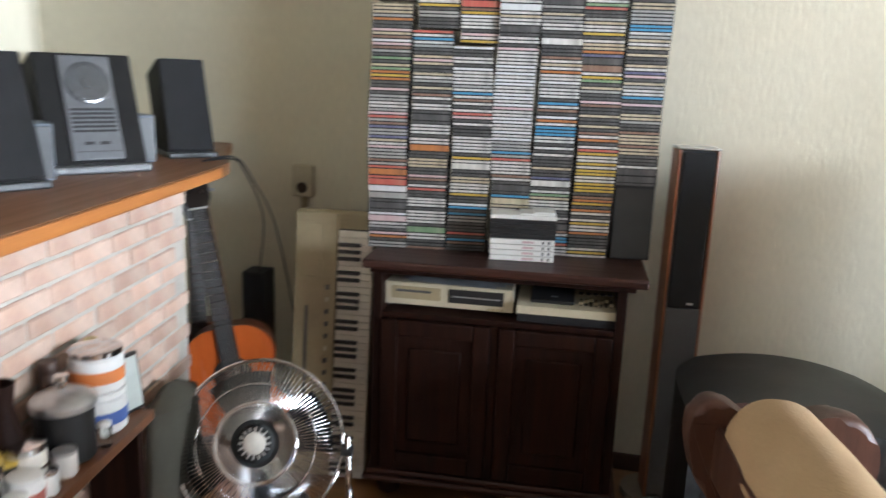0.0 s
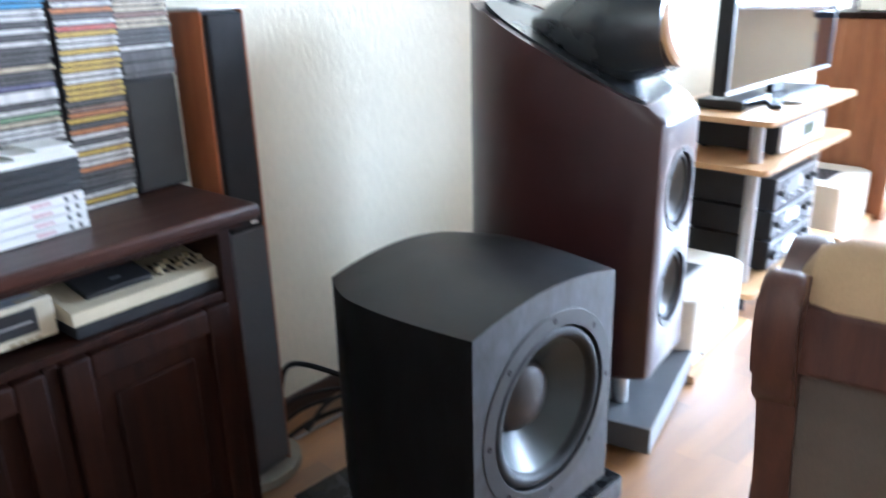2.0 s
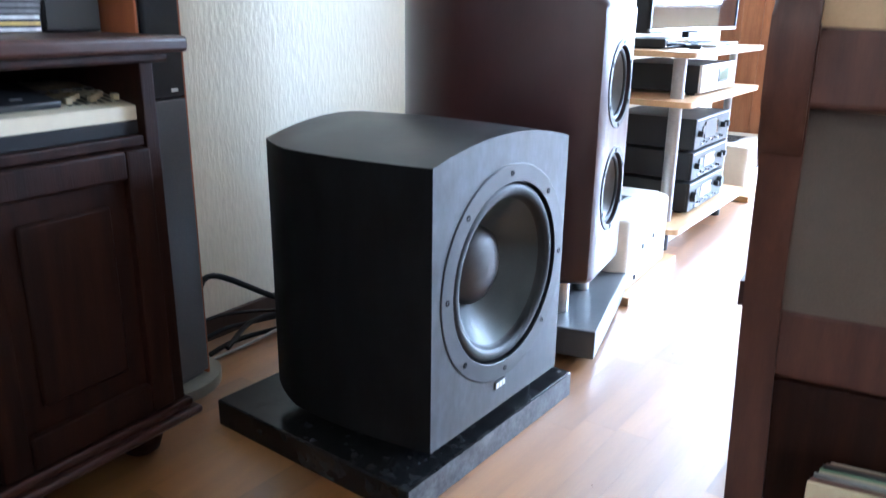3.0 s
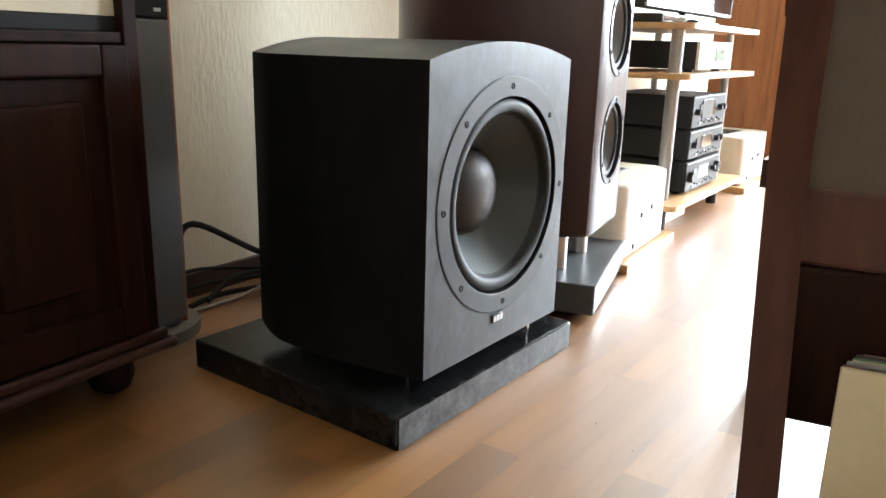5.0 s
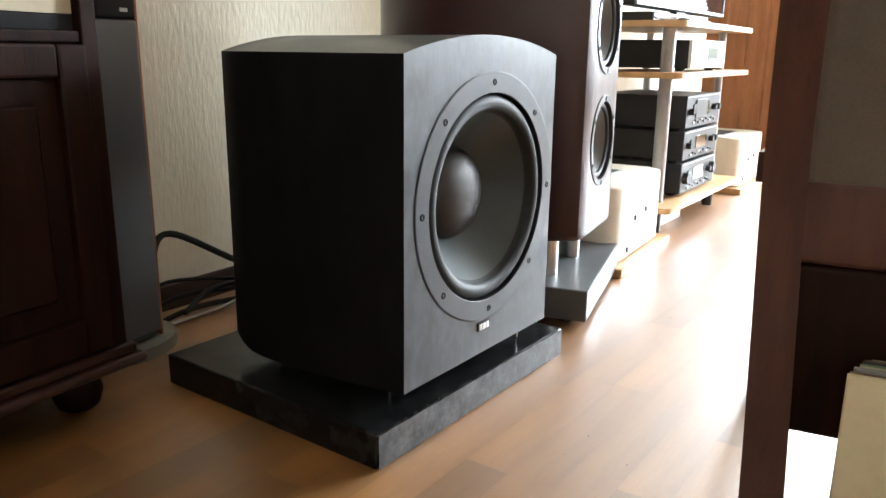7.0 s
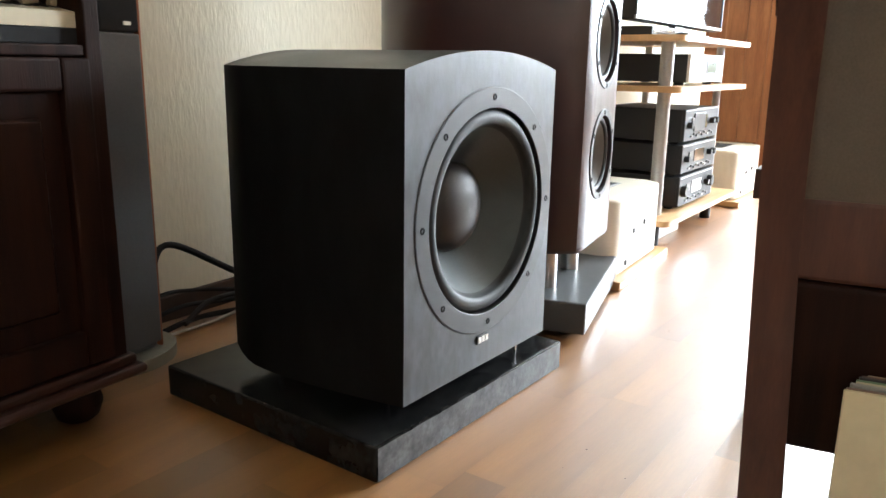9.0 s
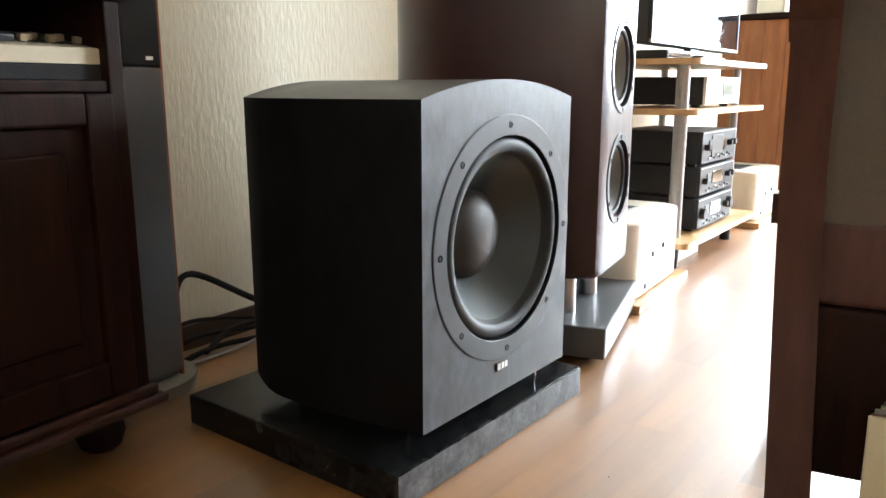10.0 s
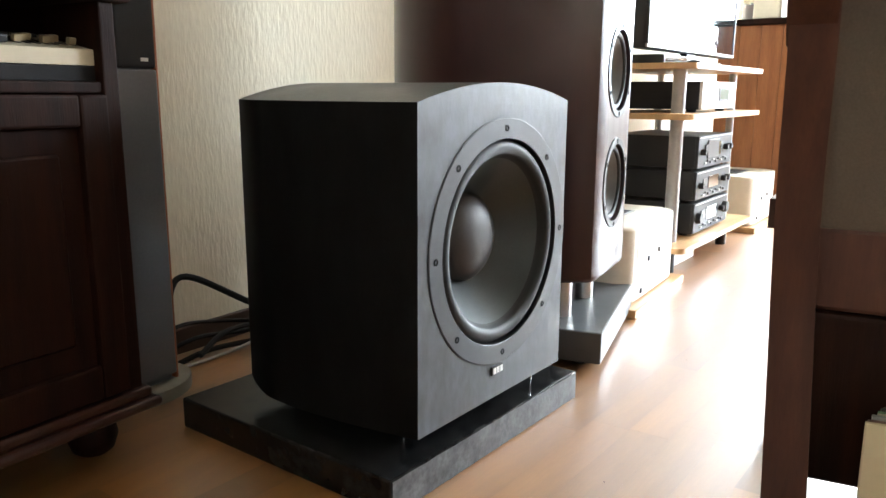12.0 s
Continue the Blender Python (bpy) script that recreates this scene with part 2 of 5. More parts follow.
def prism(bm, outline, z0, z1, m=None, top=None):
    """Raises a closed outline from z0 to z1; top(x, y) may give the height of the top instead."""
    m = m or Matrix()
    lo = [bm.verts.new(m @ Vector((x, y, z0))) for x, y in outline]
    hi = [bm.verts.new(m @ Vector((x, y, top(x, y) if top else z1))) for x, y in outline]
    k = len(lo)
    for i in range(k):
        bm.faces.new((lo[i], lo[(i + 1) % k], hi[(i + 1) % k], hi[i]))
    bm.faces.new(list(reversed(lo)))
    bm.faces.new(hi)
    return bm


def tube(bm, pts, r, seg=8, closed=False):
    """A round bar along a line of points; r is one radius or one for each point."""
    pts = [Vector(p) for p in pts]
    k = len(pts)
    rings = []
    for i, p in enumerate(pts):
        a = pts[(i - 1) % k] if closed or i else p
        b = pts[(i + 1) % k] if closed or i < k - 1 else p
        d = (b - a).normalized()
        q = d.to_track_quat("Z", "Y")
        rr = r[i] if isinstance(r, (list, tuple)) else r
        rings.append([bm.verts.new(p + q @ Vector((rr * math.cos(2 * math.pi * j / seg), rr * math.sin(2 * math.pi * j / seg), 0))) for j in range(seg)])
    for i in range(k if closed else k - 1):
        a, b = rings[i], rings[(i + 1) % k]
        best = 0
        if closed and i == k - 1:
            best = min(range(seg), key=lambda s: (a[0].co - b[s].co).length)
        for j in range(seg):
            bm.faces.new((a[j], a[(j + 1) % seg], b[(j + 1 + best) % seg], b[(j + best) % seg]))
    if not closed:
        bm.faces.new(list(reversed(rings[0])))
        bm.faces.new(rings[-1])
    return bm


def smooth_line(pts, n=8):
    """Catmull-Rom through the points."""
    p = [Vector(q) for q in pts]
    p = [2 * p[0] - p[1]] + p + [2 * p[-1] - p[-2]]
    out = []
    for i in range(1, len(p) - 2):
        for j in range(n):
            t = j / n
            a, b, c, d = p[i - 1], p[i], p[i + 1], p[i + 2]
            out.append(0.5 * ((2 * b) + (c - a) * t + (2 * a - 5 * b + 4 * c - d) * t * t + (3 * b - a - 3 * c + d) * t ** 3))
    return out + [p[-2]]


def part(name, bm, material, parent=None, label="", smooth=True, at=None):
    """Links a bmesh as one mesh object under a thing or a part."""
    bmesh.ops.recalc_face_normals(bm, faces=bm.faces)
    flat = bm.faces.layers.int.get("flat")
    level = [not ((flat and f[flat]) or len(f.verts) > 8) for f in bm.faces]
    me = bpy.data.meshes.new(name)
    bm.to_mesh(me)
    bm.free()
    for x in (material if isinstance(material, (list, tuple)) else [material]):
        me.materials.append(x)
    if smooth:
        me.set_sharp_from_angle(angle=radians(35))
        me.polygons.foreach_set("use_smooth", level)
    ob = new(name, me)
    if parent:
        ob.parent = parent
    if at is not None:
        ob.matrix_basis = at
    if label:
        ob["label"] = label
    return ob


def thing(name, m, label, category, group=""):
    ob = new(name)
    ob.empty_display_size = 0.1
    ob.matrix_basis = m
    return tagged(ob, label, category, group)


def B():
    return bmesh.new()


def structure(name, bm, material, label, m=None, smooth=False):
    ob = part(name, bm, material, None, smooth=smooth, at=m)
    return tagged(ob, label, name.split("_")[0], kind="structure")


# ---- the room ----
U0, V1, H = -2.75, -5.0, 2.55
floor_bed = structure("floor", box(B(), U0, END_U, V1, 0, -0.12, -0.012), M_FLOOR, "orange-brown oak strip laminate floor, glossy and slightly worn", ROOM)
# never in view; added to close the room and dim the ambient light
structure("ceiling", box(B(), U0 - 0.2, END_U + 0.3, V1 - 0.2, 0.2, H, H + 0.15), M_CEIL, "unseen plain beige ceiling, toned down to deepen the shadows", ROOM)
structure("wall_north", box(B(), U0 - 0.2, END_U + 0.3, 0, 0.2, -0.1, H), M_WALL, "cream wallpaper with a vertical ribbed texture", ROOM)
structure("wall_west", box(B(), U0 - 0.2, U0, V1 - 0.2, -0.001, -0.1, H), M_WALL, "cream textured wallpaper wall", ROOM)
# closes the room out of view; its dark brown holds back bounce
structure("wall_south", box(B(), U0 + 0.001, END_U + 0.3, V1 - 0.2, V1, -0.1, H), M_DIMWALL, "unseen plain brown wall, kept dark to cut bounced light", ROOM)
bm = B()
box(bm, END_U, END_U + 0.3, V1, -0.001, -0.1, WIN_Z0)
box(bm, END_U, END_U + 0.3, V1, -0.001, WIN_Z1, H - 0.001)
box(bm, END_U, END_U + 0.3, WIN_V1, -0.001, WIN_Z0, WIN_Z1)
box(bm, END_U, END_U + 0.3, V1, WIN_V0, WIN_Z0, WIN_Z1)
structure("wall_east", bm, M_WALL, "cream wall with a wide window opening", ROOM)
win = tagged(thing("window_1", ROOM @ pose(END_U + 0.2, 0, 0), "wide white painted window in several panes", "window"), kind="structure")
part("sill", box(B(), -0.28, -0.0, WIN_V0, WIN_V1, WIN_Z0 - 0.03, WIN_Z0 + 0.004, 0.006), M_FRAMEW, win)
for k in range(4):
    v = WIN_V0 + 0.03 + (WIN_V1 - WIN_V0 - 0.06) * k / 3
    part("window_frame", box(B(), -0.02, 0.04, v - 0.03, v + 0.03, WIN_Z0 + 0.005, WIN_Z1, 0.004), M_FRAMEW, win)
for z in (WIN_Z0 + 0.03, WIN_Z1 - 0.03):
    part("window_frame", box(B(), -0.015, 0.035, WIN_V0, WIN_V1, z - 0.03, z + 0.028, 0.004), M_FRAMEW, win)
for k in range(3):
    w = (WIN_V1 - WIN_V0 - 0.06) / 3
    p = part("pane", box(B(), 0.008, 0.014, WIN_V0 + 0.05 + w * k, WIN_V0 + w * (k + 1), WIN_Z0 + 0.05, WIN_Z1 - 0.05), M_GLASS, win)
    p.visible_shadow = False
M_SKYGLOW = bpy.data.materials.new("bright_overcast_sky")
M_SKYGLOW.use_nodes = True
glow = M_SKYGLOW.node_tree.nodes["Principled BSDF"]
glow.inputs["Base Color"].default_value = (0.8, 0.8, 0.8, 1)
glow.inputs["Emission Color"].default_value = (0.93, 0.97, 1, 1)
glow.inputs["Emission Strength"].default_value = 11
structure("backdrop", box(B(), END_U + 2.5, END_U + 2.6, -9, 3, -1, 7), M_SKYGLOW, "plain bright overcast sky outside the window", ROOM)
structure("baseboard", box(B(), U0, END_U, -0.016, -0.001, -0.011, 0.055, 0.003), M_SKIRT, "low dark stained wooden skirting", ROOM)


# ---- subwoofer on a slate slab ----
def driver(parent, m, r, cone=M_CONE, cap=M_DUSTCAP, ring=M_RING, cap_r=0.38, bolts=8, cap_label="", flare=1.16, deep=1.0):
    """A bass driver facing +z of m: ring, rubber surround, cone, dust cap and screws."""
    part("driver_ring", lathe(B(), [(r * 0.985, 0.0), (r * 0.99, 0.0009), (r * flare - 0.0007, 0.0009), (r * flare, 0.0003), (r * flare, -0.004 if deep == 1 else -0.02), (r * 0.985, -0.004 if deep == 1 else -0.02)], m, 64, loop=True), ring, parent)
    part("ring_groove", lathe(B(), [(r * flare, 0.0004), (r * flare + 0.0016, 0.0002), (r * flare + 0.0016, -0.004), (r * flare, -0.004)], m, 64, loop=True), M_RUBBER, parent)
    k = 10
    arc = [(r * (0.90 + 0.075 * math.cos(math.pi * i / k)), deep * (-0.014 + r * 0.065 * math.sin(math.pi * i / k))) for i in range(k + 1)]
    part("surround", lathe(B(), [(r * 0.985, -0.02 * deep)] + arc + [(r * 0.8, -0.02 * deep)], m, 64, caps=False), M_SURROUND, parent)
    part("gasket", lathe(B(), [(r * 1.0, -0.002), (r * 1.0, -0.022 * deep), (r * 0.95, -0.022 * deep), (r * 0.95, -0.018 * deep)], m, 64, caps=False), M_BLACK, parent)
    prof = []
    for i in range(9):
        t = i / 8
        rr = r * (0.83 - (0.83 - cap_r * 0.96) * t)
        prof.append((rr, deep * (-0.014 - r * (0.42 * t ** 0.85))))
    part("cone", lathe(B(), prof + [(r * 0.1, deep * (-0.014 - r * 0.46))], m, 64, caps=False), cone, parent)
    dome = [(r * cap_r * math.cos(a), deep * (-0.014 - r * 0.40 + r * cap_r * 0.5 * math.sin(a))) for a in [math.pi / 2 * i / 8 for i in range(9)]]
    dome[-1] = (0.0005, dome[-1][1])
    part("dust_cap", lathe(B(), dome, m, 48, caps=False), cap, parent, cap_label)
    for i in range(bolts):
        a = 2 * math.pi * (i + 0.0) / bolts + math.pi / 2
        q = m @ pose(math.cos(a) * r * (flare + 0.99) / 2, math.sin(a) * r * (flare + 0.99) / 2, 0.0011)
        part("screw", lathe(B(), [(0.0058, -0.002), (0.0058, 0.0004), (0.0035, 0.0007), (0.003, -0.001), (0.0004, -0.001)], q, 14), M_SCREW, parent)


SUB = pose(0.927, 1.829, 0, 0, 0, -10.3)


def build_slab():
    s = thing("stone_slab", pose(0.985, 2.0915, 0, 0, 0, -10.8), "thick polished dark slate slab with rough front edge lying on the floor", "slab")
    bm = box(B(), -0.3035, 0.3035, -0.2685, 0.2685, 0, 0.061, 0.004, 2)
    part("slab", bm, M_SLATE, s)
    # rough sawn, hand-dressed front face of the same stone, window reflection painted in
    bm = B()
    n, hgt = 90, 5
    g = [[bm.verts.new((-0.3 + 0.6 * i / n, -0.2695 - 0.001 * (1 + noise.noise((i * 0.37, j * 0.9, 2.2))), 0.002 + 0.057 * j / hgt)) for j in range(hgt + 1)] for i in range(n + 1)]
    for i in range(n):
        for j in range(hgt):
            bm.faces.new((g[i][j], g[i + 1][j], g[i + 1][j + 1], g[i][j + 1]))
    part("rough_edge", bm, M_SLATE_EDGE, s, "rough mottled front edge of the stone, greyed by window light")


build_slab()


def build_sub():
    s = thing("subwoofer", SUB, "black ash subwoofer with bowed sides, arched top and large exposed driver", "subwoofer")
    w, d, z0, z1, rise = 0.231, 0.435, 0.106, 0.632, 0.031
    half = []
    for i in range(17):
        t = i / 16
        half.append((w + 0.030 * math.sin(math.pi * (t * 0.86)) - 0.075 * max(0, t - 0.72) ** 1.4 * 3.2, d * t))
    outline = half + [(-x, y) for x, y in reversed(half)]

    bm = B()
    lo = [bm.verts.new((x, y, z0)) for x, y in outline]
    hi = [bm.verts.new((x, y, z1)) for x, y in outline]
    n = len(lo)
    for i in range(n):
        if i != n - 1:
            bm.faces.new((lo[i], lo[(i + 1) % n], hi[(i + 1) % n], hi[i]))
    bm.faces.new(list(reversed(lo)))
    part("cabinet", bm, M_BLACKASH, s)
    # arched lid
    bm = B()
    rows = []
    for i, (x, y) in enumerate(half):
        rows.append([bm.verts.new((x * c, y, z1 + rise * (1 - c * c))) for c in [j / 10 - 1 for j in range(21)]])
    for a, b in zip(rows, rows[1:]):
        for j in range(20):
            bm.faces.new((a[j], a[j + 1], b[j + 1], b[j]))
    back = rows[-1]
    bl = [bm.verts.new((v.co.x, v.co.y, z1)) for v in back]
    for j in range(20):
        bm.faces.new((back[j], back[j + 1], bl[j + 1], bl[j]))
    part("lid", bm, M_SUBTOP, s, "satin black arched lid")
    # front baffle: the round hole is left open for the driver
    cx, cz, r = 0.012, 0.387, 0.185
    bm = B()
    N = 96

    def reach(a):
        dx, dz = math.cos(a), math.sin(a)
        lo_, hi_ = 0.0, 1.0
        for _ in range(30):
            q = (lo_ + hi_) / 2
            x, z = cx + dx * q, cz + dz * q
            ok = abs(x) < w and z0 < z < z1 + rise * (1 - (x / w) ** 2)
            lo_, hi_ = (q, hi_) if ok else (lo_, q)
        return cx + dx * lo_, cz + dz * lo_
    angles = [2 * math.pi * i / N for i in range(N)]
    corner = [math.atan2(z - cz, x - cx) % (2 * math.pi) for x, z in ((-w, z0), (w, z0), (w, z1), (-w, z1))]
    for c in corner:
        i = min(range(N), key=lambda q: abs(angles[q] - c))
        angles[i] = c
    inner = [bm.verts.new((cx + r * math.cos(a), 0, cz + r * math.sin(a))) for a in angles]
    outer = [bm.verts.new((reach(a)[0], 0, reach(a)[1])) for a in angles]
    deep = [bm.verts.new((v.co.x, 0.09, v.co.z)) for v in inner]
    for i in range(N):
        j = (i + 1) % N
        bm.faces.new((inner[i], inner[j], outer[j], outer[i]))
        bm.faces.new((inner[j], inner[i], deep[i], deep[j]))
    bm.faces.new(deep)
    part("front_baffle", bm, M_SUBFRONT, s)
    driver(s, pose(cx, -0.001, cz, 90, 0, 0), r, bolts=8, cap_r=0.44, flare=1.173, cap_label="round dark brown dust cap")
    badge = part("badge", box(B(), -0.018, 0.018, -0.0035, 0.0, -0.008, 0.008, 0.001), M_BLACK, s, at=pose(-0.005, 0, 0.158))
    for k, x in enumerate((-0.011, 0.0, 0.011)):
        part("badge_mark", box(B(), x - 0.0042, x + 0.0042, -0.0046, -0.0034, -0.0055, 0.0055), M_WHITE, badge)
    for x, y in ((-0.16, 0.09), (0.17, 0.03), (-0.16, 0.36), (0.17, 0.36)):
        part("spike", lathe(B(), [(0.0015, 0.061), (0.003, 0.075), (0.0045, 0.095), (0.005, 0.107)], pose(x, y, 0), 14), M_CHROME, s)


build_sub()

# ---- floorstanding loudspeakers with separate heads ----
def drill(ob, cutters):
    """Takes round holes out of a mesh and keeps the result as plain geometry."""
    bm = B()
    for m, r, deep in cutters:
        cyl(bm, r, r, -deep, 0.05, m, 48)
    me = bpy.data.meshes.new("cutter")
    bm.to_mesh(me)
    bm.free()
    tool = bpy.data.objects.new("cutter", me)
    scene.collection.objects.link(tool)
    bpy.context.view_layer.update()
    tool.matrix_world = ob.matrix_world
    cut = ob.modifiers.new("cut", "BOOLEAN")
    cut.operation, cut.solver, cut.object = "DIFFERENCE", "EXACT", tool
    bpy.context.view_layer.update()
    done = bpy.data.meshes.new_from_object(ob.evaluated_get(bpy.context.evaluated_depsgraph_get()))
    ob.modifiers.clear()
    ob.data = done
    bpy.data.objects.remove(tool)
    done.set_sharp_from_angle(angle=radians(35))


def build_tower(name, m, slab_m):
    p = thing("plinth_slab" + name, slab_m, "grey satin slab on small feet under a loudspeaker", "slab")
    part("slab", box(B(), -0.255, 0.255, 0, 0.56, 0.016, 0.094, 0.004), M_GREYSLAB, p)
    for x, y in ((-0.2, 0.06), (0.2, 0.06), (-0.2, 0.5), (0.2, 0.5)):
        part("foot", cyl(B(), 0.02, 0.02, 0, 0.017, pose(x, y, 0)), M_RUBBER, p)
    s = thing("floor_loudspeaker", m, "tall dark rosewood floor loudspeaker with sloping top and separate grey head", "loudspeaker", "pair of large loudspeakers")
    out = []
    for i in range(25):
        a = math.pi * i / 24
        out.append((0.192 * math.cos(a), 0.33 + 0.27 * math.sin(a)))
    right = [(0.122, -0.014), (0.146, -0.004), (0.163, 0.03), (0.174, 0.09), (0.184, 0.18), (0.19, 0.26)]
    outline = right + out + [(-x, y) for x, y in reversed(right)]

    def top(x, y):
        return 0.925 + 0.245 * max(0, min(1, (y - 0.03) / 0.5)) - 0.02 * max(0, 1 - y / 0.06)
    bm = prism(B(), outline, 0.192, 1, None, top)
    es = [e for e in bm.edges if abs(e.verts[0].co.z - e.verts[1].co.z) < 0.12 and (e.verts[0].co.z > 0.3) == (e.verts[1].co.z > 0.3)]
    bmesh.ops.bevel(bm, geom=es, offset=0.02, segments=4, profile=0.5, affect="EDGES", clamp_overlap=True)
    body = part("cabinet", bm, M_ROSE, s)
    holes = [(pose(0, -0.016, z, 90, 0, 0), 0.0975, 0.08) for z in (0.70, 0.425)]
    drill(body, holes)
    for z in (0.70, 0.425):
        driver(s, pose(0, -0.016, z, 90, 0, 0), 0.098, deep=1.0, cone=M_ALUCONE, cap=M_ALUCONE, ring=M_RING, cap_r=0.42, bolts=6, flare=1.14)
    for x, y in ((-0.1, 0.08), (0.1, 0.08), (0, 0.5)):
        part("foot", cyl(B(), 0.024, 0.024, 0.094, 0.194, pose(x, y, 0)), M_SILVER, s)
    part("top_plate", prism(B(), [(x * 0.8, 0.06 + y * 0.83) for x, y in outline], 0.86, 1, None, lambda x, y: top(x, y) + 0.004), M_HEAD, s)
    prof = []
    for i in range(21):
        t = i / 20
        y = 0.03 + 0.42 * t
        r = 0.142 * (1 - max(0, t - 0.3) ** 1.7 / 0.545) if t > 0.3 else 0.142 * (0.80 + 0.2 * math.sin(math.pi / 2 * t / 0.3))
        prof.append((max(0.004, r), y))
    head = part("head", lathe(B(), prof, pose(0, 0.0, 1.115, -90 - 0, 0, 0) @ pose(0, 0, 0, -2, 0, 0), 40), M_HEAD, s, "tapering slate-grey lacquered head")
    part("head_driver", lathe(B(), [(0.02, 0.004), (0.05, 0.001), (0.085, 0.012), (0.1, 0.004), (0.1, -0.008)], pose(0, 0.026, 1.11, 90, 0, 0) @ pose(0, 0, 0, -12, 0, 0), 40), M_BEECH, head)
    tw = [(0.002, 0.24), (0.006, 0.2), (0.013, 0.12), (0.019, 0.05), (0.022, 0.0), (0.022, -0.03), (0.016, -0.034)]
    part("tweeter", lathe(B(), tw, pose(0, 0.07, 1.252, -90, 0, 0), 24), M_BLACK, s)
    part("tweeter_mount", box(B(), -0.012, 0.012, 0.07, 0.16, 1.215, 1.25, 0.006), M_BLACK, s)


build_tower("", pose(1.619, 1.817, 0, 0, 0, 0), pose(1.664, 1.786, 0, 0, 0, 5))
build_tower("", ROOM @ pose(3.72, -0.98, 0, 0, 0, -4), ROOM @ pose(3.72, -1.0, 0, 0, 0, -4))


# ---- dark cabinet with discs on top ----
TURN = pose(0.601, 2.36, 0, 0, 0, -5) @ pose(-0.601, -2.36, 0)     # the cabinet stands almost parallel to the wall
CAB = TURN @ pose(0.235, 2.36, 0)


def build_cabinet():
    c = thing("cabinet", CAB, "dark stained oak cabinet with panelled doors and bun feet", "cabinet")
    hw, d = 0.366, 0.385
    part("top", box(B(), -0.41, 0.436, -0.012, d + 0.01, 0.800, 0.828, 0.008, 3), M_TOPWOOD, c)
    part("cornice", box(B(), -0.388, 0.403, 0.006, d, 0.784, 0.801, 0.005), M_DARKWOOD, c)
    for s in (-1, 1):
        part("side_panel", box(B(), s * hw - 0.014, s * hw + 0.014, 0.02, d, 0.13, 0.785, 0.003), M_DARKWOOD, c)
    part("back_panel", box(B(), -hw + 0.015, hw - 0.015, d - 0.012, d - 0.002, 0.13, 0.785), M_DARKWOOD, c)
    part("shelf", box(B(), -hw + 0.0145, hw - 0.0145, 0.024, d - 0.013, 0.642, 0.66, 0.003), M_DARKWOOD, c)
    part("bottom_panel", box(B(), -hw + 0.0145, hw - 0.0145, 0.03, d - 0.013, 0.13, 0.15), M_DARKWOOD, c)
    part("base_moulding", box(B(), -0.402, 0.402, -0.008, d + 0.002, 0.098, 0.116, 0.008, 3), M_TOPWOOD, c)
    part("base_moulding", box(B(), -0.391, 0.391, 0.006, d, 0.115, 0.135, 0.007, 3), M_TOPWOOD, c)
    part("centre_stile", box(B(), -0.012, 0.012, 0.02, 0.04, 0.136, 0.641, 0.003), M_DARKWOOD, c)
    for s in (-1, 1):
        x0, x1 = (-hw + 0.016, -0.014) if s < 0 else (0.014, hw - 0.016)
        dz0, dz1 = 0.14, 0.64
        door = part("door", box(B(), x0 + 0.045, x1 - 0.045, 0.024, 0.034, dz0 + 0.045, dz1 - 0.045), M_DARKWOOD, c)
        for a0, a1, b0, b1 in ((x0, x0 + 0.05, dz0, dz1), (x1 - 0.05, x1, dz0, dz1), (x0 + 0.0505, x1 - 0.0505, dz0, dz0 + 0.06), (x0 + 0.0505, x1 - 0.0505, dz1 - 0.05, dz1)):
            part("door_frame", box(B(), a0, a1, 0.008, 0.036, b0, b1, 0.005), M_DARKWOOD, door)
        part("raised_panel", box(B(), x0 + 0.085, x1 - 0.085, 0.016, 0.026, dz0 + 0.1, dz1 - 0.09, 0.008, 1), M_DARKWOOD, door)
    for x in (-0.34, 0.34):
        for y in (0.12, d - 0.05):
            part("bun_foot", lathe(B(), [(0.026, 0), (0.036, 0.008), (0.044, 0.032), (0.040, 0.055), (0.026, 0.07), (0.03, 0.08), (0.034, 0.0985)], pose(x, y, 0), 24), M_DARKWOOD, c)


build_cabinet()


def build_receiver():
    r = thing("receiver", TURN @ pose(0.067, 2.445, 0.66), "beige vintage stereo receiver with two dark display windows", "receiver")
    part("case", box(B(), -0.213, 0.213, 0.0, 0.27, 0.014, 0.082, 0.004), M_BEIGE, r)
    part("front_frame", box(B(), -0.216, 0.216, -0.012, 0.002, 0.012, 0.085, 0.004), M_BEIGE, r)
    part("dial_window", box(B(), -0.165, -0.01, -0.0155, -0.011, 0.032, 0.072, 0.002), M_CREAM, r, "yellowed tuning dial window")
    part("dial_scale", box(B(), -0.15, -0.04, -0.0175, -0.015, 0.055, 0.062), M_GREYPAINT, r)
    part("disc_tray", box(B(), 0.015, 0.185, -0.0155, -0.011, 0.03, 0.074, 0.002), M_BLACK, r, "black display panel")
    part("tray_line", box(B(), 0.025, 0.175, -0.0175, -0.015, 0.05, 0.053), M_STEEL, r)
    part("knob", cyl(B(), 0.012, 0.011, 0, 0.012, pose(-0.197, -0.011, 0.05, 90)), M_BEIGE, r)
    for k in range(4):
        part("button", box(B(), -0.0045, 0.0045, -0.016, -0.011, -0.003, 0.003, 0.001), M_CREAM, r, at=pose(0.14 + k * 0.014, 0, 0.018))
    for x in (-0.18, 0.18):
        for y in (0.03, 0.24):
            part("foot", cyl(B(), 0.013, 0.013, 0, 0.0145, pose(x, y, 0)), M_RUBBER, r)


build_receiver()


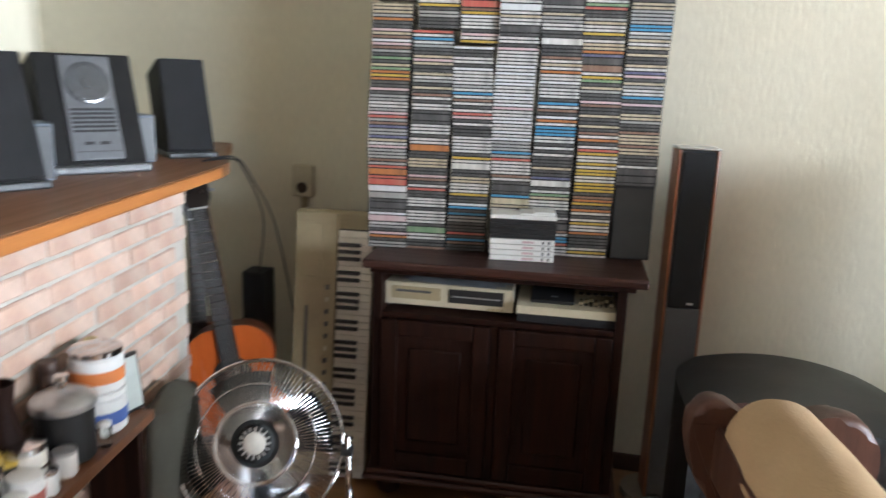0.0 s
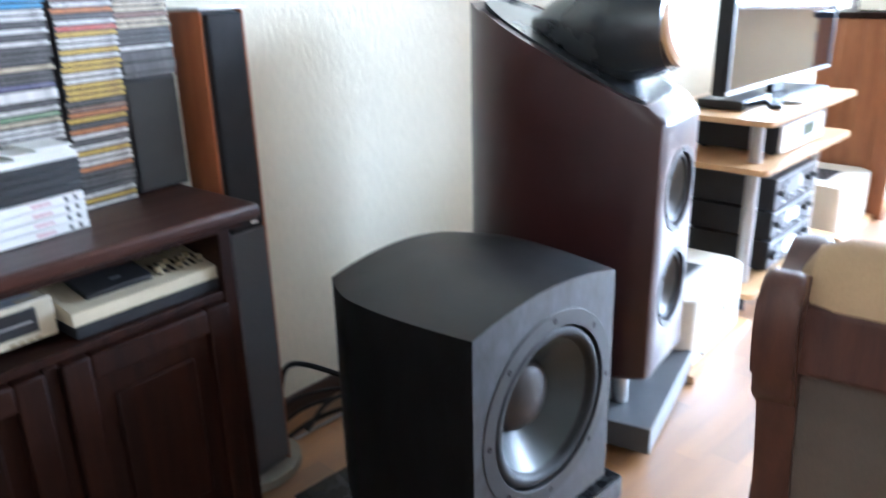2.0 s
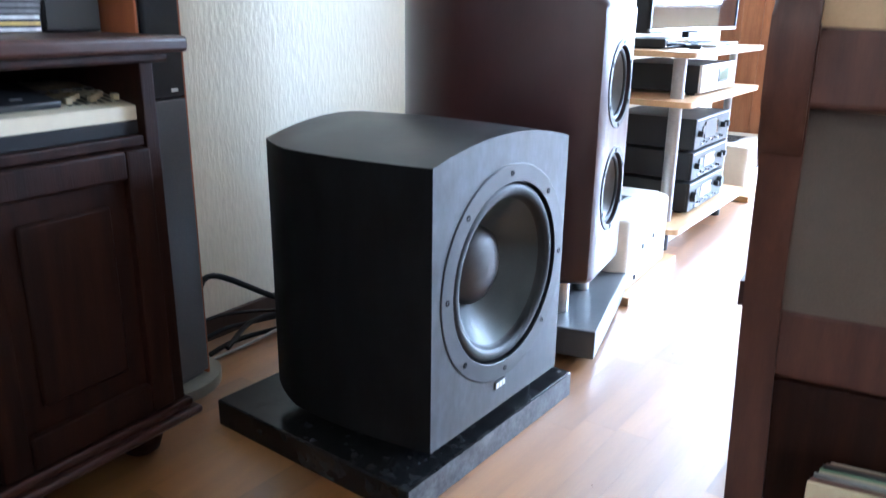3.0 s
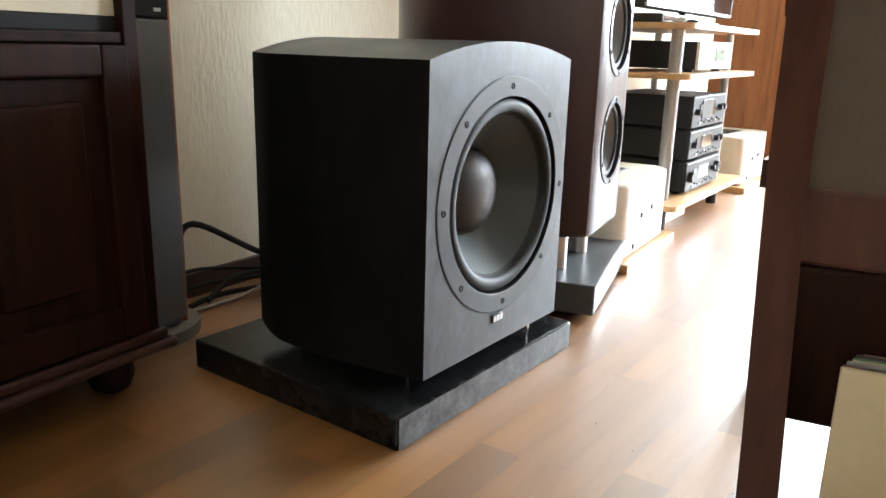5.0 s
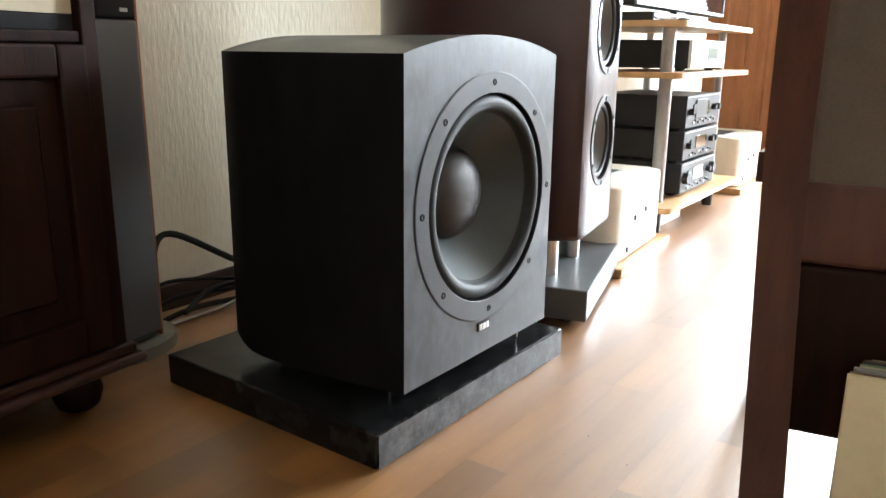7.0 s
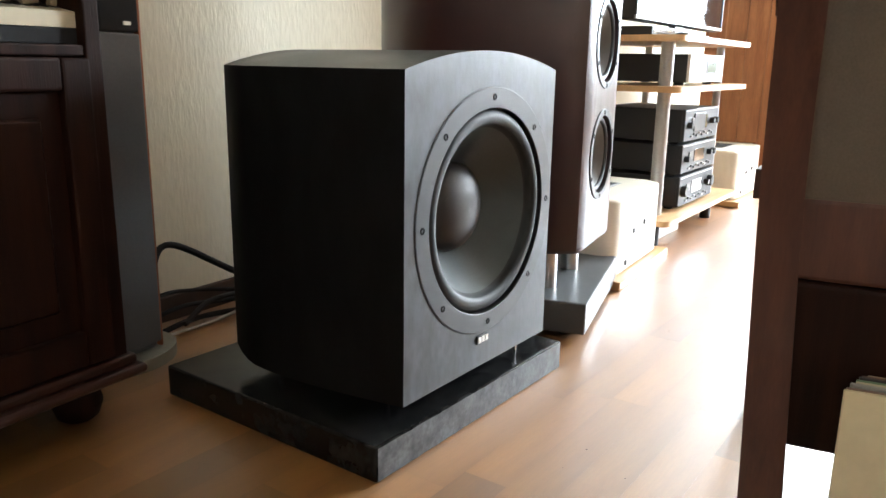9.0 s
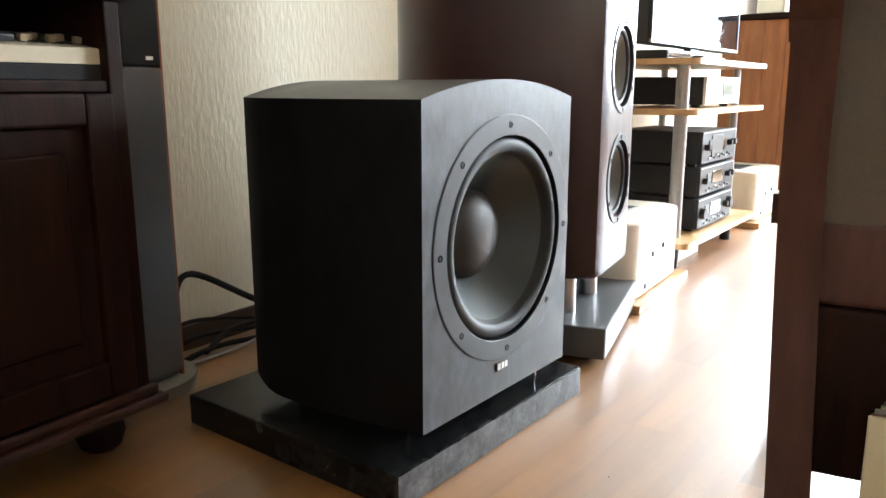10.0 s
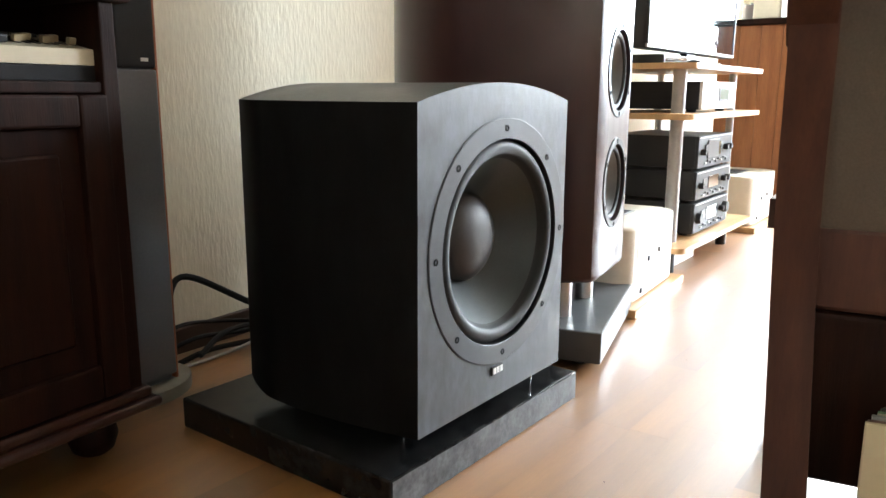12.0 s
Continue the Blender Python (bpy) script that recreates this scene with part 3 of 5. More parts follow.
def build_drum_box():
    r = thing("cassette_deck", TURN @ pose(0.445, 2.40, 0.66), "beige desktop deck with dark lid and row of slider switches", "deck")
    part("base", box(B(), -0.148, 0.152, 0.0, 0.24, 0.0, 0.025, 0.003), M_GRILLE, r, "black base")
    bm = prism(B(), [(0, 0.0255), (0, 0.05), (0.16, 0.08), (0.235, 0.08), (0.235, 0.0255)], -0.15, 0.155, Matrix(((0, 0, 1, 0), (1, 0, 0, 0), (0, 1, 0, 0), (0, 0, 0, 1))))
    part("case", bm, M_BEIGE, r, smooth=False)
    tilt = pose(0, 0.0, 0.0505, math.degrees(math.atan2(0.03, 0.16)))
    part("dark_lid", box(B(), -0.11, 0.02, 0.025, 0.15, 0.0, 0.012, 0.003), M_BLACK, r, at=tilt)
    part("lid_badge", box(B(), -0.05, -0.03, 0.05, 0.056, 0.0122, 0.0132), M_SILVER, r, at=tilt)
    for k in range(7):
        part("slot", box(B(), -0.0035, 0.0035, 0.03, 0.075, 0.0003, 0.0013), M_BLACK, r, at=tilt @ pose(0.04 + 0.015 * k, 0, 0))
        part("slider", box(B(), -0.006, 0.006, -0.006, 0.006, 0.0, 0.011, 0.002), M_CREAM, r, at=tilt @ pose(0.04 + 0.015 * k, 0.04 + 0.012 * (k % 3), 0.001))
    for k in range(5):
        part("button", box(B(), -0.007, 0.007, -0.005, 0.005, 0.0, 0.005, 0.001), M_GREYPAINT, r, at=tilt @ pose(0.04 + 0.022 * k, 0.11, 0.0005))


build_drum_box()


M_SHEET = mat("pale_plastic_sleeve", (0.66, 0.69, 0.74), 0.2, scale=9)


def build_papers():
    r = thing("paper_pile", TURN @ pose(0.11, 2.43, 0.7425), "loose pile of white papers and plastic sleeves on a receiver", "papers")
    rng = random.Random(4)
    for k in range(7):
        bm = B()
        w, d, n = 0.15 + rng.uniform(-.02, .02), 0.105, 6
        g = [[bm.verts.new((-w + 2 * w * i / n, -d + 2 * d * j / n, 0.002 * noise.noise((i * 0.6, j * 0.7, k * 3.1)) + 0.002)) for j in range(n + 1)] for i in range(n + 1)]
        for i in range(n):
            for j in range(n):
                bm.faces.new((g[i][j], g[i + 1][j], g[i + 1][j + 1], g[i][j + 1]))
        bmesh.ops.solidify(bm, geom=list(bm.faces), thickness=0.0012)
        part("sheet", bm, M_SHEET, r, at=pose(rng.uniform(-.02, .02), 0.12 + rng.uniform(-.012, .012), 0.0006 + 0.0035 * k, 0, 0, rng.uniform(-6, 6)))


build_papers()

# discs: one shared mesh for each spine colour
CD_W, CD_D, CD_H = 0.1245, 0.142, 0.0104


def disc_mesh(material, h=CD_H, w=CD_W):
    bm = B()
    box(bm, -w / 2, w / 2, 0, CD_D, 0.0002, h - 0.0002)
    box(bm, -w / 2 + 0.002, w / 2 - 0.002, -0.0006, 0.01, 0.0021, h - 0.0019)
    me = bpy.data.meshes.new("cd_case")
    for i, f in enumerate(bm.faces):
        f.material_index = 0 if i < 6 else 1
    bm.to_mesh(me)
    bm.free()
    me.materials.append(M_CLEAR)
    me.materials.append(material)
    return me


CD_MESH = [disc_mesh(m) for m in SPINES]
CD_WIDE = [disc_mesh(m, 0.0215) for m in SPINES]
rng = random.Random(11)
WEIGHT = [36, 42, 8, 8, 6, 3, 3, 4, 4, 3, 3, 8, 4]


def tone(col, z):
    """The spine colours that each stack shows at each height, a glare strip included."""
    w = list(WEIGHT)
    if col == 5 and z < 1.17:
        w[6], w[5], w[9] = 30, 12, 6
    if col == 5 and z < 0.95:
        w[5], w[6], w[11] = 22, 26, 16
    if col == 4 and 1.02 < z < 1.12:
        w[6], w[3] = 14, 40
    if col in (4,) and 1.2 < z < 1.27:
        w[7], w[1] = 34, 30
    if col == 2 and 0.95 < z < 1.02:
        w[7] = 40
    # nearly all white and clear spines, standing in for glare on the cases
    if col == 3 and 1.17 < z < 1.42:
        w = [30, 0, 3, 2, 0, 0, 0, 0, 0, 0, 3, 0, 40]
    if col == 1 and z > 1.56:
        w[4] = 60
    if col == 2 and z > 1.48:
        w[6], w[11], w[1] = 16, 18, 30
    if col == 6:
        w[3], w[10], w[2] = 26, 18, 24
        w[0] = 10
    if col == 0:
        w[2], w[10], w[1], w[0] = 24, 12, 16, 14
    return w


def build_stack(col, x, y, z0, z1, jog):
    s = thing("cd_stack", pose(x, y, z0), "tall stack of music discs in plastic cases with mixed coloured spines", "disc stack", "stacks of music discs")
    z, last, run = z0, 0, 0
    while z < z1:
        if run <= 0:
            last = rng.choices(range(len(SPINES)), tone(col, z))[0]
            run = 1 if last > 3 else rng.choice((1, 1, 1, 2))
        run -= 1
        wide = rng.random() < 0.06
        ob = new("cd_case", (CD_WIDE if wide else CD_MESH)[last])
        ob.parent = s
        dx, dy = jog(z)
        ob.matrix_basis = pose(dx + rng.uniform(-.0018, .0018), dy + rng.uniform(-.003, .003), z - z0, 0, 0, rng.uniform(-1.0, 1.0))
        z += 0.0215 if wide else CD_H


STACK_Y = 2.597
for c in range(7):
    x = -0.125 + 0.1285 * c
    z0 = 1.063 if c == 6 else 0.8285
    top_z = (1.58, 1.5, 1.46, 1.64, 1.66, 1.66, 1.68)[c]
    build_stack(c, x, STACK_Y, z0, top_z, lambda z: (0.004 * math.sin(z * 9 + c * 2), 0.003 * math.sin(z * 5 + c)))
for c, z0 in ((0, 1.59), (1, 1.512), (2, 1.472)):
    build_stack(c, -0.125 + 0.1285 * c + 0.018, STACK_Y - 0.0 + 0.006, z0 - 0.0, 1.68, lambda z: (0.003 * math.sin(z * 11), 0))


def build_box_set():
    s = thing("box_set", pose(0.307, 2.50, 0.8285), "pile of white and black disc box sets beside disc stacks", "box set")
    for k in range(4):
        b = part("white_box", box(B(), -0.098, 0.098, 0, 0.09, 0.001, 0.0165, 0.001), M_WHITE, s, at=pose(0, 0, 0.0172 * k, 0, 0, rng.uniform(-0.8, 0.8)))
        part("pink_bar", box(B(), 0.0, 0.035, -0.0009, 0.001, 0.005, 0.012), SPINES[10], b)
        part("grey_bar", box(B(), 0.06, 0.066, -0.0009, 0.001, 0.004, 0.013), M_GREYPAINT, b)
        part("grey_bar", box(B(), 0.078, 0.084, -0.0009, 0.001, 0.004, 0.013), M_GREYPAINT, b)
    for k, (h, m) in enumerate(((0.016, 1), (0.016, 1), (0.014, 8), (0.014, 1), (0.013, 0))):
        z = 0.0695 + sum((0.016, 0.016, 0.014, 0.014, 0.013)[:k])
        part("disc_box", box(B(), -0.1, 0.1, 0, 0.09, z + 0.0004, z + h - 0.0004, 0.001), (M_BLACK if m else M_WHITE), s, at=pose(0, 0, 0, 0, 0, rng.uniform(-0.6, 0.6)))
    part("white_booklet", box(B(), -0.01, 0.09, 0.002, 0.09, 0.1432, 0.1485, 0.0008), M_WHITE, s)
    part("white_booklet", box(B(), 0.03, 0.095, 0.004, 0.09, 0.1487, 0.154, 0.0008), M_WHITE, s)


build_box_set()
bb = thing("black_box", pose(0.647, 2.60, 0.8285), "dark grey fabric-fronted box under a stack of discs", "box")
part("case", box(B(), -0.062, 0.062, 0.004, 0.15, 0, 0.233, 0.004), M_BLACK, bb)
part("front_cloth", box(B(), -0.058, 0.058, 0, 0.004, 0.005, 0.228, 0.0015), mat("dark_grey_cloth", (0.04, 0.038, 0.035), 0.9, bump=0.4, bscale=400), bb)


# ---- slim column loudspeaker ----
def build_column():
    s = thing("column_loudspeaker", pose(0.823, 2.565, 0), "slim column loudspeaker with cherry sides and black grille", "loudspeaker")
    base = []
    for i in range(28):
        a = 2 * math.pi * i / 28
        base.append((0.125 * math.cos(a), 0.07 + 0.105 * math.sin(a)))
    bm = prism(B(), base, 0.0, 0.026)
    part("base_plate", bm, M_PLATE, s, "rounded grey base plate")
    part("body", box(B(), -0.0525, 0.0525, 0.012, 0.105, 0.024, 1.182, 0.008, 3), M_COLGREY, s)
    for k in (-1, 1):
        part("side_cheek", box(B(), k * 0.057 - 0.004, k * 0.057 + 0.004, 0.004, 0.108, 0.026, 1.184, 0.005, 2), M_CHERRY, s)
    part("grille", box(B(), -0.049, 0.049, -0.004, 0.0115, 0.69, 1.178, 0.006, 3), M_GRILLE, s)
    part("front_panel", box(B(), -0.0525, 0.0525, 0.0, 0.0115, 0.04, 0.688, 0.004), M_COLGREY, s)
    part("top_cap", box(B(), -0.062, 0.062, 0.0, 0.11, 1.1845, 1.190, 0.002), M_SILVER, s)
    part("badge", box(B(), 0.008, 0.026, -0.006, -0.0035, 0.703, 0.710), M_WHITE, s)


build_column()

# ---- hi-fi rack, amplifiers ----
RACK = pose(3.326, 1.6, 0, 0, 0, -9)


def slab_round(bm, x0, x1, y0, y1, z0, z1, r, m=None):
    pts = []
    for cx, cy, a0 in ((x1 - r, y1 - r, 0), (x0 + r, y1 - r, 90), (x0 + r, y0 + r, 180), (x1 - r, y0 + r, 270)):
        for k in range(7):
            a = radians(a0 + 15 * k)
            pts.append((cx + r * math.cos(a), cy + r * math.sin(a)))
    prism(bm, pts, z0, z1, m)
    return bm


def build_rack():
    s = thing("hifi_rack", RACK, "open hi-fi rack with light beech shelves and grey tube posts", "rack")
    L, D = 0.93, 0.46
    for z in (0.114, 0.577, 0.748):
        bm = slab_round(B(), -L, 0, 0, D, z - 0.020, z, 0.03)
        part("shelf", bm, M_BEECH, s)
    for x in (-L + 0.12, -0.14):
        for y in (0.09, D - 0.06):
            r = 0.024 if x < -0.5 else 0.016
            for z0, z1 in ((0.1145, 0.5565), (0.5775, 0.7275)):
                part("post", cyl(B(), r, r, z0, z1, pose(x, y, 0)), M_STEEL, s)
            part("castor", cyl(B(), 0.022, 0.022, 0.0, 0.0935, pose(x, y, 0)), M_BLACK, s)


build_rack()


def knob(parent, x, z, r, m=M_BLACK, y=0.0):
    part("knob", cyl(B(), r, r * 0.9, 0, 0.018, pose(x, y, z, 90), 20), m, parent)


def build_deck(z, h, kind, front, label):
    s = thing("stereo_component", RACK @ pose(-0.465, 0.055, z), label, "hi-fi component", "hi-fi components")
    for x in (-0.18, 0.18):
        for y in (0.04, 0.3):
            part("foot", cyl(B(), 0.016, 0.018, 0, 0.011, pose(x, y, 0)), M_BLACK, s)
    part("case", box(B(), -0.213, 0.213, 0.004, 0.34, 0.0105, h, 0.003), M_BLACK, s)
    part("front_panel", box(B(), -0.215, 0.215, -0.008, 0.004, 0.012, h + 0.001, 0.002), front, s)
    y = -0.008
    if kind == "player":
        part("display", box(B(), 0.0, 0.11, y - 0.003, y, h * 0.42, h * 0.78, 0.001), M_LCD, s)
        part("display_frame", box(B(), -0.01, 0.12, y - 0.0025, y + 0.001, h * 0.36, h * 0.84, 0.001), M_GREYPAINT, s)
        for k in range(4):
            part("button", box(B(), -0.008, 0.008, y - 0.004, y, -0.003, 0.003, 0.001), M_STEEL, s, at=pose(-0.16 + 0.03 * k, 0, h * 0.35))
        return
    part("display", box(B(), -0.07, 0.06, y - 0.003, y, h * 0.4, h * 0.8, 0.001), M_SCREEN, s, "dark display window")
    part("trim_strip", box(B(), -0.21, 0.21, y - 0.003, y, h - 0.006, h - 0.003), M_STEEL, s)
    for k in range(9):
        part("button", box(B(), -0.009, 0.009, y - 0.005, y, -0.004, 0.004, 0.001), M_STEEL if k % 3 == 0 else M_GREYPAINT, s, at=pose(-0.13 + 0.034 * k, 0, h * (0.22 + 0.06 * (k % 2))))
    knob(s, -0.175, h * 0.55, 0.022 if kind == "amp" else 0.012, y=y)
    knob(s, 0.165, h * 0.6, 0.024 if kind == "amp" else 0.013, y=y)
    knob(s, 0.115, h * 0.6, 0.012, y=y)
    if kind == "tape":
        part("tape_window", box(B(), -0.11, 0.03, y - 0.005, y - 0.001, h * 0.35, h * 0.88, 0.002), M_GREYPAINT, s)
    part("light_strip", box(B(), -0.14, -0.09, y - 0.0045, y - 0.001, h * 0.5, h * 0.75, 0.001), M_GREYPAINT, s)


build_deck(0.114, 0.125, "amp", M_BLACK, "black stereo amplifier with large round knobs on a rack shelf")
build_deck(0.2405, 0.118, "tuner", M_BLACK, "black stereo tuner with silver buttons stacked on an amplifier")
build_deck(0.3595, 0.13, "tape", M_BLACK, "black cassette deck with silver tape window in a rack")
build_deck(0.577, 0.112, "player", M_WHITEFRONT, "disc player with bright silver front and small display")
st = thing("set_top_box", RACK @ pose(-0.66, 0.16, 0.748), "flat black set-top box under a television", "set-top box")
part("case", box(B(), -0.13, 0.13, 0, 0.18, 0.004, 0.036, 0.004), M_BLACK, st)
part("front_strip", box(B(), -0.12, 0.12, -0.002, 0.001, 0.01, 0.03, 0.001), M_SCREEN, st)
part("foot_rail", box(B(), -0.11, 0.11, 0.02, 0.16, 0, 0.0045), M_RUBBER, st)
lp = thing("letter_pile", RACK @ pose(-0.40, 0.07, 0.748, 0, 0, 8), "small pile of white letters on a beech shelf", "papers")
for k in range(4):
    part("letter", box(B(), -0.11, 0.0, 0.0, 0.08, 0.003 * k, 0.003 * k + 0.0026, 0.0005), M_WHITE, lp, at=pose(0, 0, 0, 0, 0, 4 * k - 6))
rc = thing("remote_control", RACK @ pose(-0.6, 0.12, 0.748, 0, 0, 25), "slim black remote control lying on a beech shelf", "remote control")
part("body", box(B(), -0.08, 0.08, -0.022, 0.022, 0, 0.016, 0.005), M_BLACK, rc)
for k in range(6):
    part("button", box(B(), -0.004, 0.004, -0.012, 0.012, 0.016, 0.018, 0.001), M_GREYPAINT, rc, at=pose(-0.06 + 0.022 * k, 0, 0))


def build_amp(m, label):
    s = thing("power_amplifier", m, label, "amplifier", "white power amplifiers")
    part("wooden_base", box(B(), -0.265, 0.27, -0.03, 0.4, 0, 0.028, 0.003), M_BEECH, s)
    bm = slab_round(B(), -0.245, 0.245, 0.0, 0.37, 0.034, 0.262, 0.055)
    es = [e for e in bm.edges if min(v.co.z for v in e.verts) > 0.26]
    bmesh.ops.bevel(bm, geom=es, offset=0.012, segments=3, profile=0.5, affect="EDGES", clamp_overlap=True)
    part("case", bm, M_WHITEAMP, s)
    part("front_panel", box(B(), -0.18, 0.185, -0.0015, 0.01, 0.045, 0.225, 0.001), M_WHITEAMP, s)
    part("vent", box(B(), -0.13, 0.1, 0.1, 0.26, 0.2625, 0.2645, 0.001), M_STEEL, s, "grey ventilation grille")
    for k in range(11):
        part("vent_slat", box(B(), -0.125 + k * 0.02, -0.113 + k * 0.02, 0.11, 0.25, 0.2645, 0.2665), M_GREYPAINT, s)
    for x, z in ((-0.09, 0.15), (0.02, 0.16), (-0.155, 0.062)):
        part("switch", box(B(), -0.006, 0.006, -0.012, -0.006, -0.008, 0.008, 0.002), M_GREYPAINT, s, at=pose(x, 0, z))
    for x in (-0.19, 0.19):
        for y in (0.04, 0.33):
            part("foot", cyl(B(), 0.018, 0.018, 0.028, 0.0345, pose(x, y, 0)), M_RUBBER, s)


build_amp(pose(2.135, 1.79, 0, 0, 0, -5), "ivory enamel power amplifier with rounded corners on a beech board")
build_amp(pose(3.78, 1.585, 0, 0, 0, -9), "ivory enamel power amplifier beside a hi-fi rack on a board")
tb = thing("storage_box", RACK @ pose(-0.62, 0.1, 0), "low white flat box under a hi-fi rack", "box")
part("box", box(B(), -0.15, 0.15, 0, 0.25, 0, 0.075, 0.004), M_WHITEAMP, tb)
part("lid", box(B(), -0.153, 0.153, -0.003, 0.253, 0.0755, 0.084, 0.002), M_WHITEAMP, tb)


def build_tv():
    s = thing("television", RACK @ pose(-0.3, 0.21, 0.748), "large flat television with glossy black screen on a hi-fi rack", "television")
    part("stand", box(B(), -0.28, 0.28, -0.1, 0.14, 0.0, 0.012, 0.005), M_BLACK, s)
    part("neck", box(B(), -0.06, 0.06, 0.01, 0.04, 0.012, 0.11, 0.004), M_BLACK, s)
    part("back_cover", box(B(), -0.545, 0.545, 0.0, 0.055, 0.055, 0.70, 0.008), M_BLACK, s)
    part("screen", box(B(), -0.53, 0.53, -0.006, 0.0005, 0.072, 0.69, 0.001), M_SCREEN, s)
    part("bottom_bezel", box(B(), -0.548, 0.548, -0.01, 0.0, 0.058, 0.0715, 0.003), M_STEEL, s)
    for k in (-1, 1):
        part("side_bezel", box(B(), k * 0.54 - 0.009, k * 0.54 + 0.009, -0.01, 0.0, 0.072, 0.705, 0.003), M_BLACK, s)
    part("top_bezel", box(B(), -0.548, 0.548, -0.01, 0.0, 0.6905, 0.708, 0.003), M_BLACK, s)


build_tv()


def build_bookcase():
    s = thing("bookcase", pose(4.02, 1.475, 0, 0, 0, -9), "low knotty pine bookcase holding white hi-fi units and papers", "bookcase")
    W, D, Ht = 0.62, 0.42, 1.02
    n = 4
    for k in range(n):
        part("plank", box(B(), 0, 0.022, D * k / n + 0.0003, D * (k + 1) / n - 0.0003, 0, Ht - 0.03, 0.003), M_PINE, s)
    part("side_panel", box(B(), W - 0.022, W, 0, D, 0, Ht - 0.03, 0.003), M_PINE, s)
    part("top", box(B(), -0.02, W + 0.02, -0.02, D, Ht - 0.0295, Ht, 0.004), M_DARKWOOD, s)
    part("back_panel", box(B(), 0.0225, W - 0.0225, D - 0.012, D - 0.002, 0.02, Ht - 0.03), M_PINE, s)
    for z in (0.05, 0.31, 0.55, 0.78):
        part("shelf", box(B(), 0.0225, W - 0.0225, 0.004, D - 0.0125, z - 0.02, z, 0.002), M_BEECH, s)
    for z in (0.3, 0.52, 0.74, 0.9):
        part("hinge", cyl(B(), 0.006, 0.006, -0.02, 0.02, pose(-0.004, -0.003, z)), M_SILVER, s)


build_bookcase()
BK = pose(4.02, 1.475, 0, 0, 0, -9)
for z, h, m in ((0.31, 0.1, M_WHITEFRONT), (0.55, 0.12, M_WHITEFRONT), (0.78, 0.13, M_WHITE), (0.05, 0.11, M_WHITEAMP)):
    s = thing("stereo_component", BK @ pose(0.3, 0.03, z), "white fronted hi-fi unit on a pine shelf", "hi-fi component", "hi-fi components on shelves")
    part("case", box(B(), -0.2, 0.2, 0, 0.3, 0.006, h, 0.004), m, s)
    part("front_slot", box(B(), -0.12, 0.04, -0.003, 0.001, h * 0.55, h * 0.75, 0.001), M_GREYPAINT, s)
    part("button", box(B(), -0.015, 0.015, -0.005, 0.001, -0.012, 0.012, 0.002), M_GREYPAINT, s, at=pose(0.12, 0, h * 0.5))
    for x in (-0.16, 0.16):
        part("foot", box(B(), x - 0.015, x + 0.015, 0.02, 0.28, 0, 0.0065), M_RUBBER, s)
s = thing("desk_loudspeaker", BK @ pose(0.12, 0.1, 1.02, 0, 0, -20), "small white desk loudspeaker with grey grille on a bookcase", "loudspeaker")
part("case", box(B(), -0.1, 0.1, 0, 0.16, 0, 0.26, 0.012, 3), M_WHITEAMP, s)
part("grille", cyl(B(), 0.07, 0.068, 0, 0.006, pose(0.02, 0.001, 0.11, 90)), M_STEEL, s)


M_DULLSILVER = mat("dull_silver_plastic", (0.13, 0.135, 0.145), 0.42, metal=0.2, scale=6)


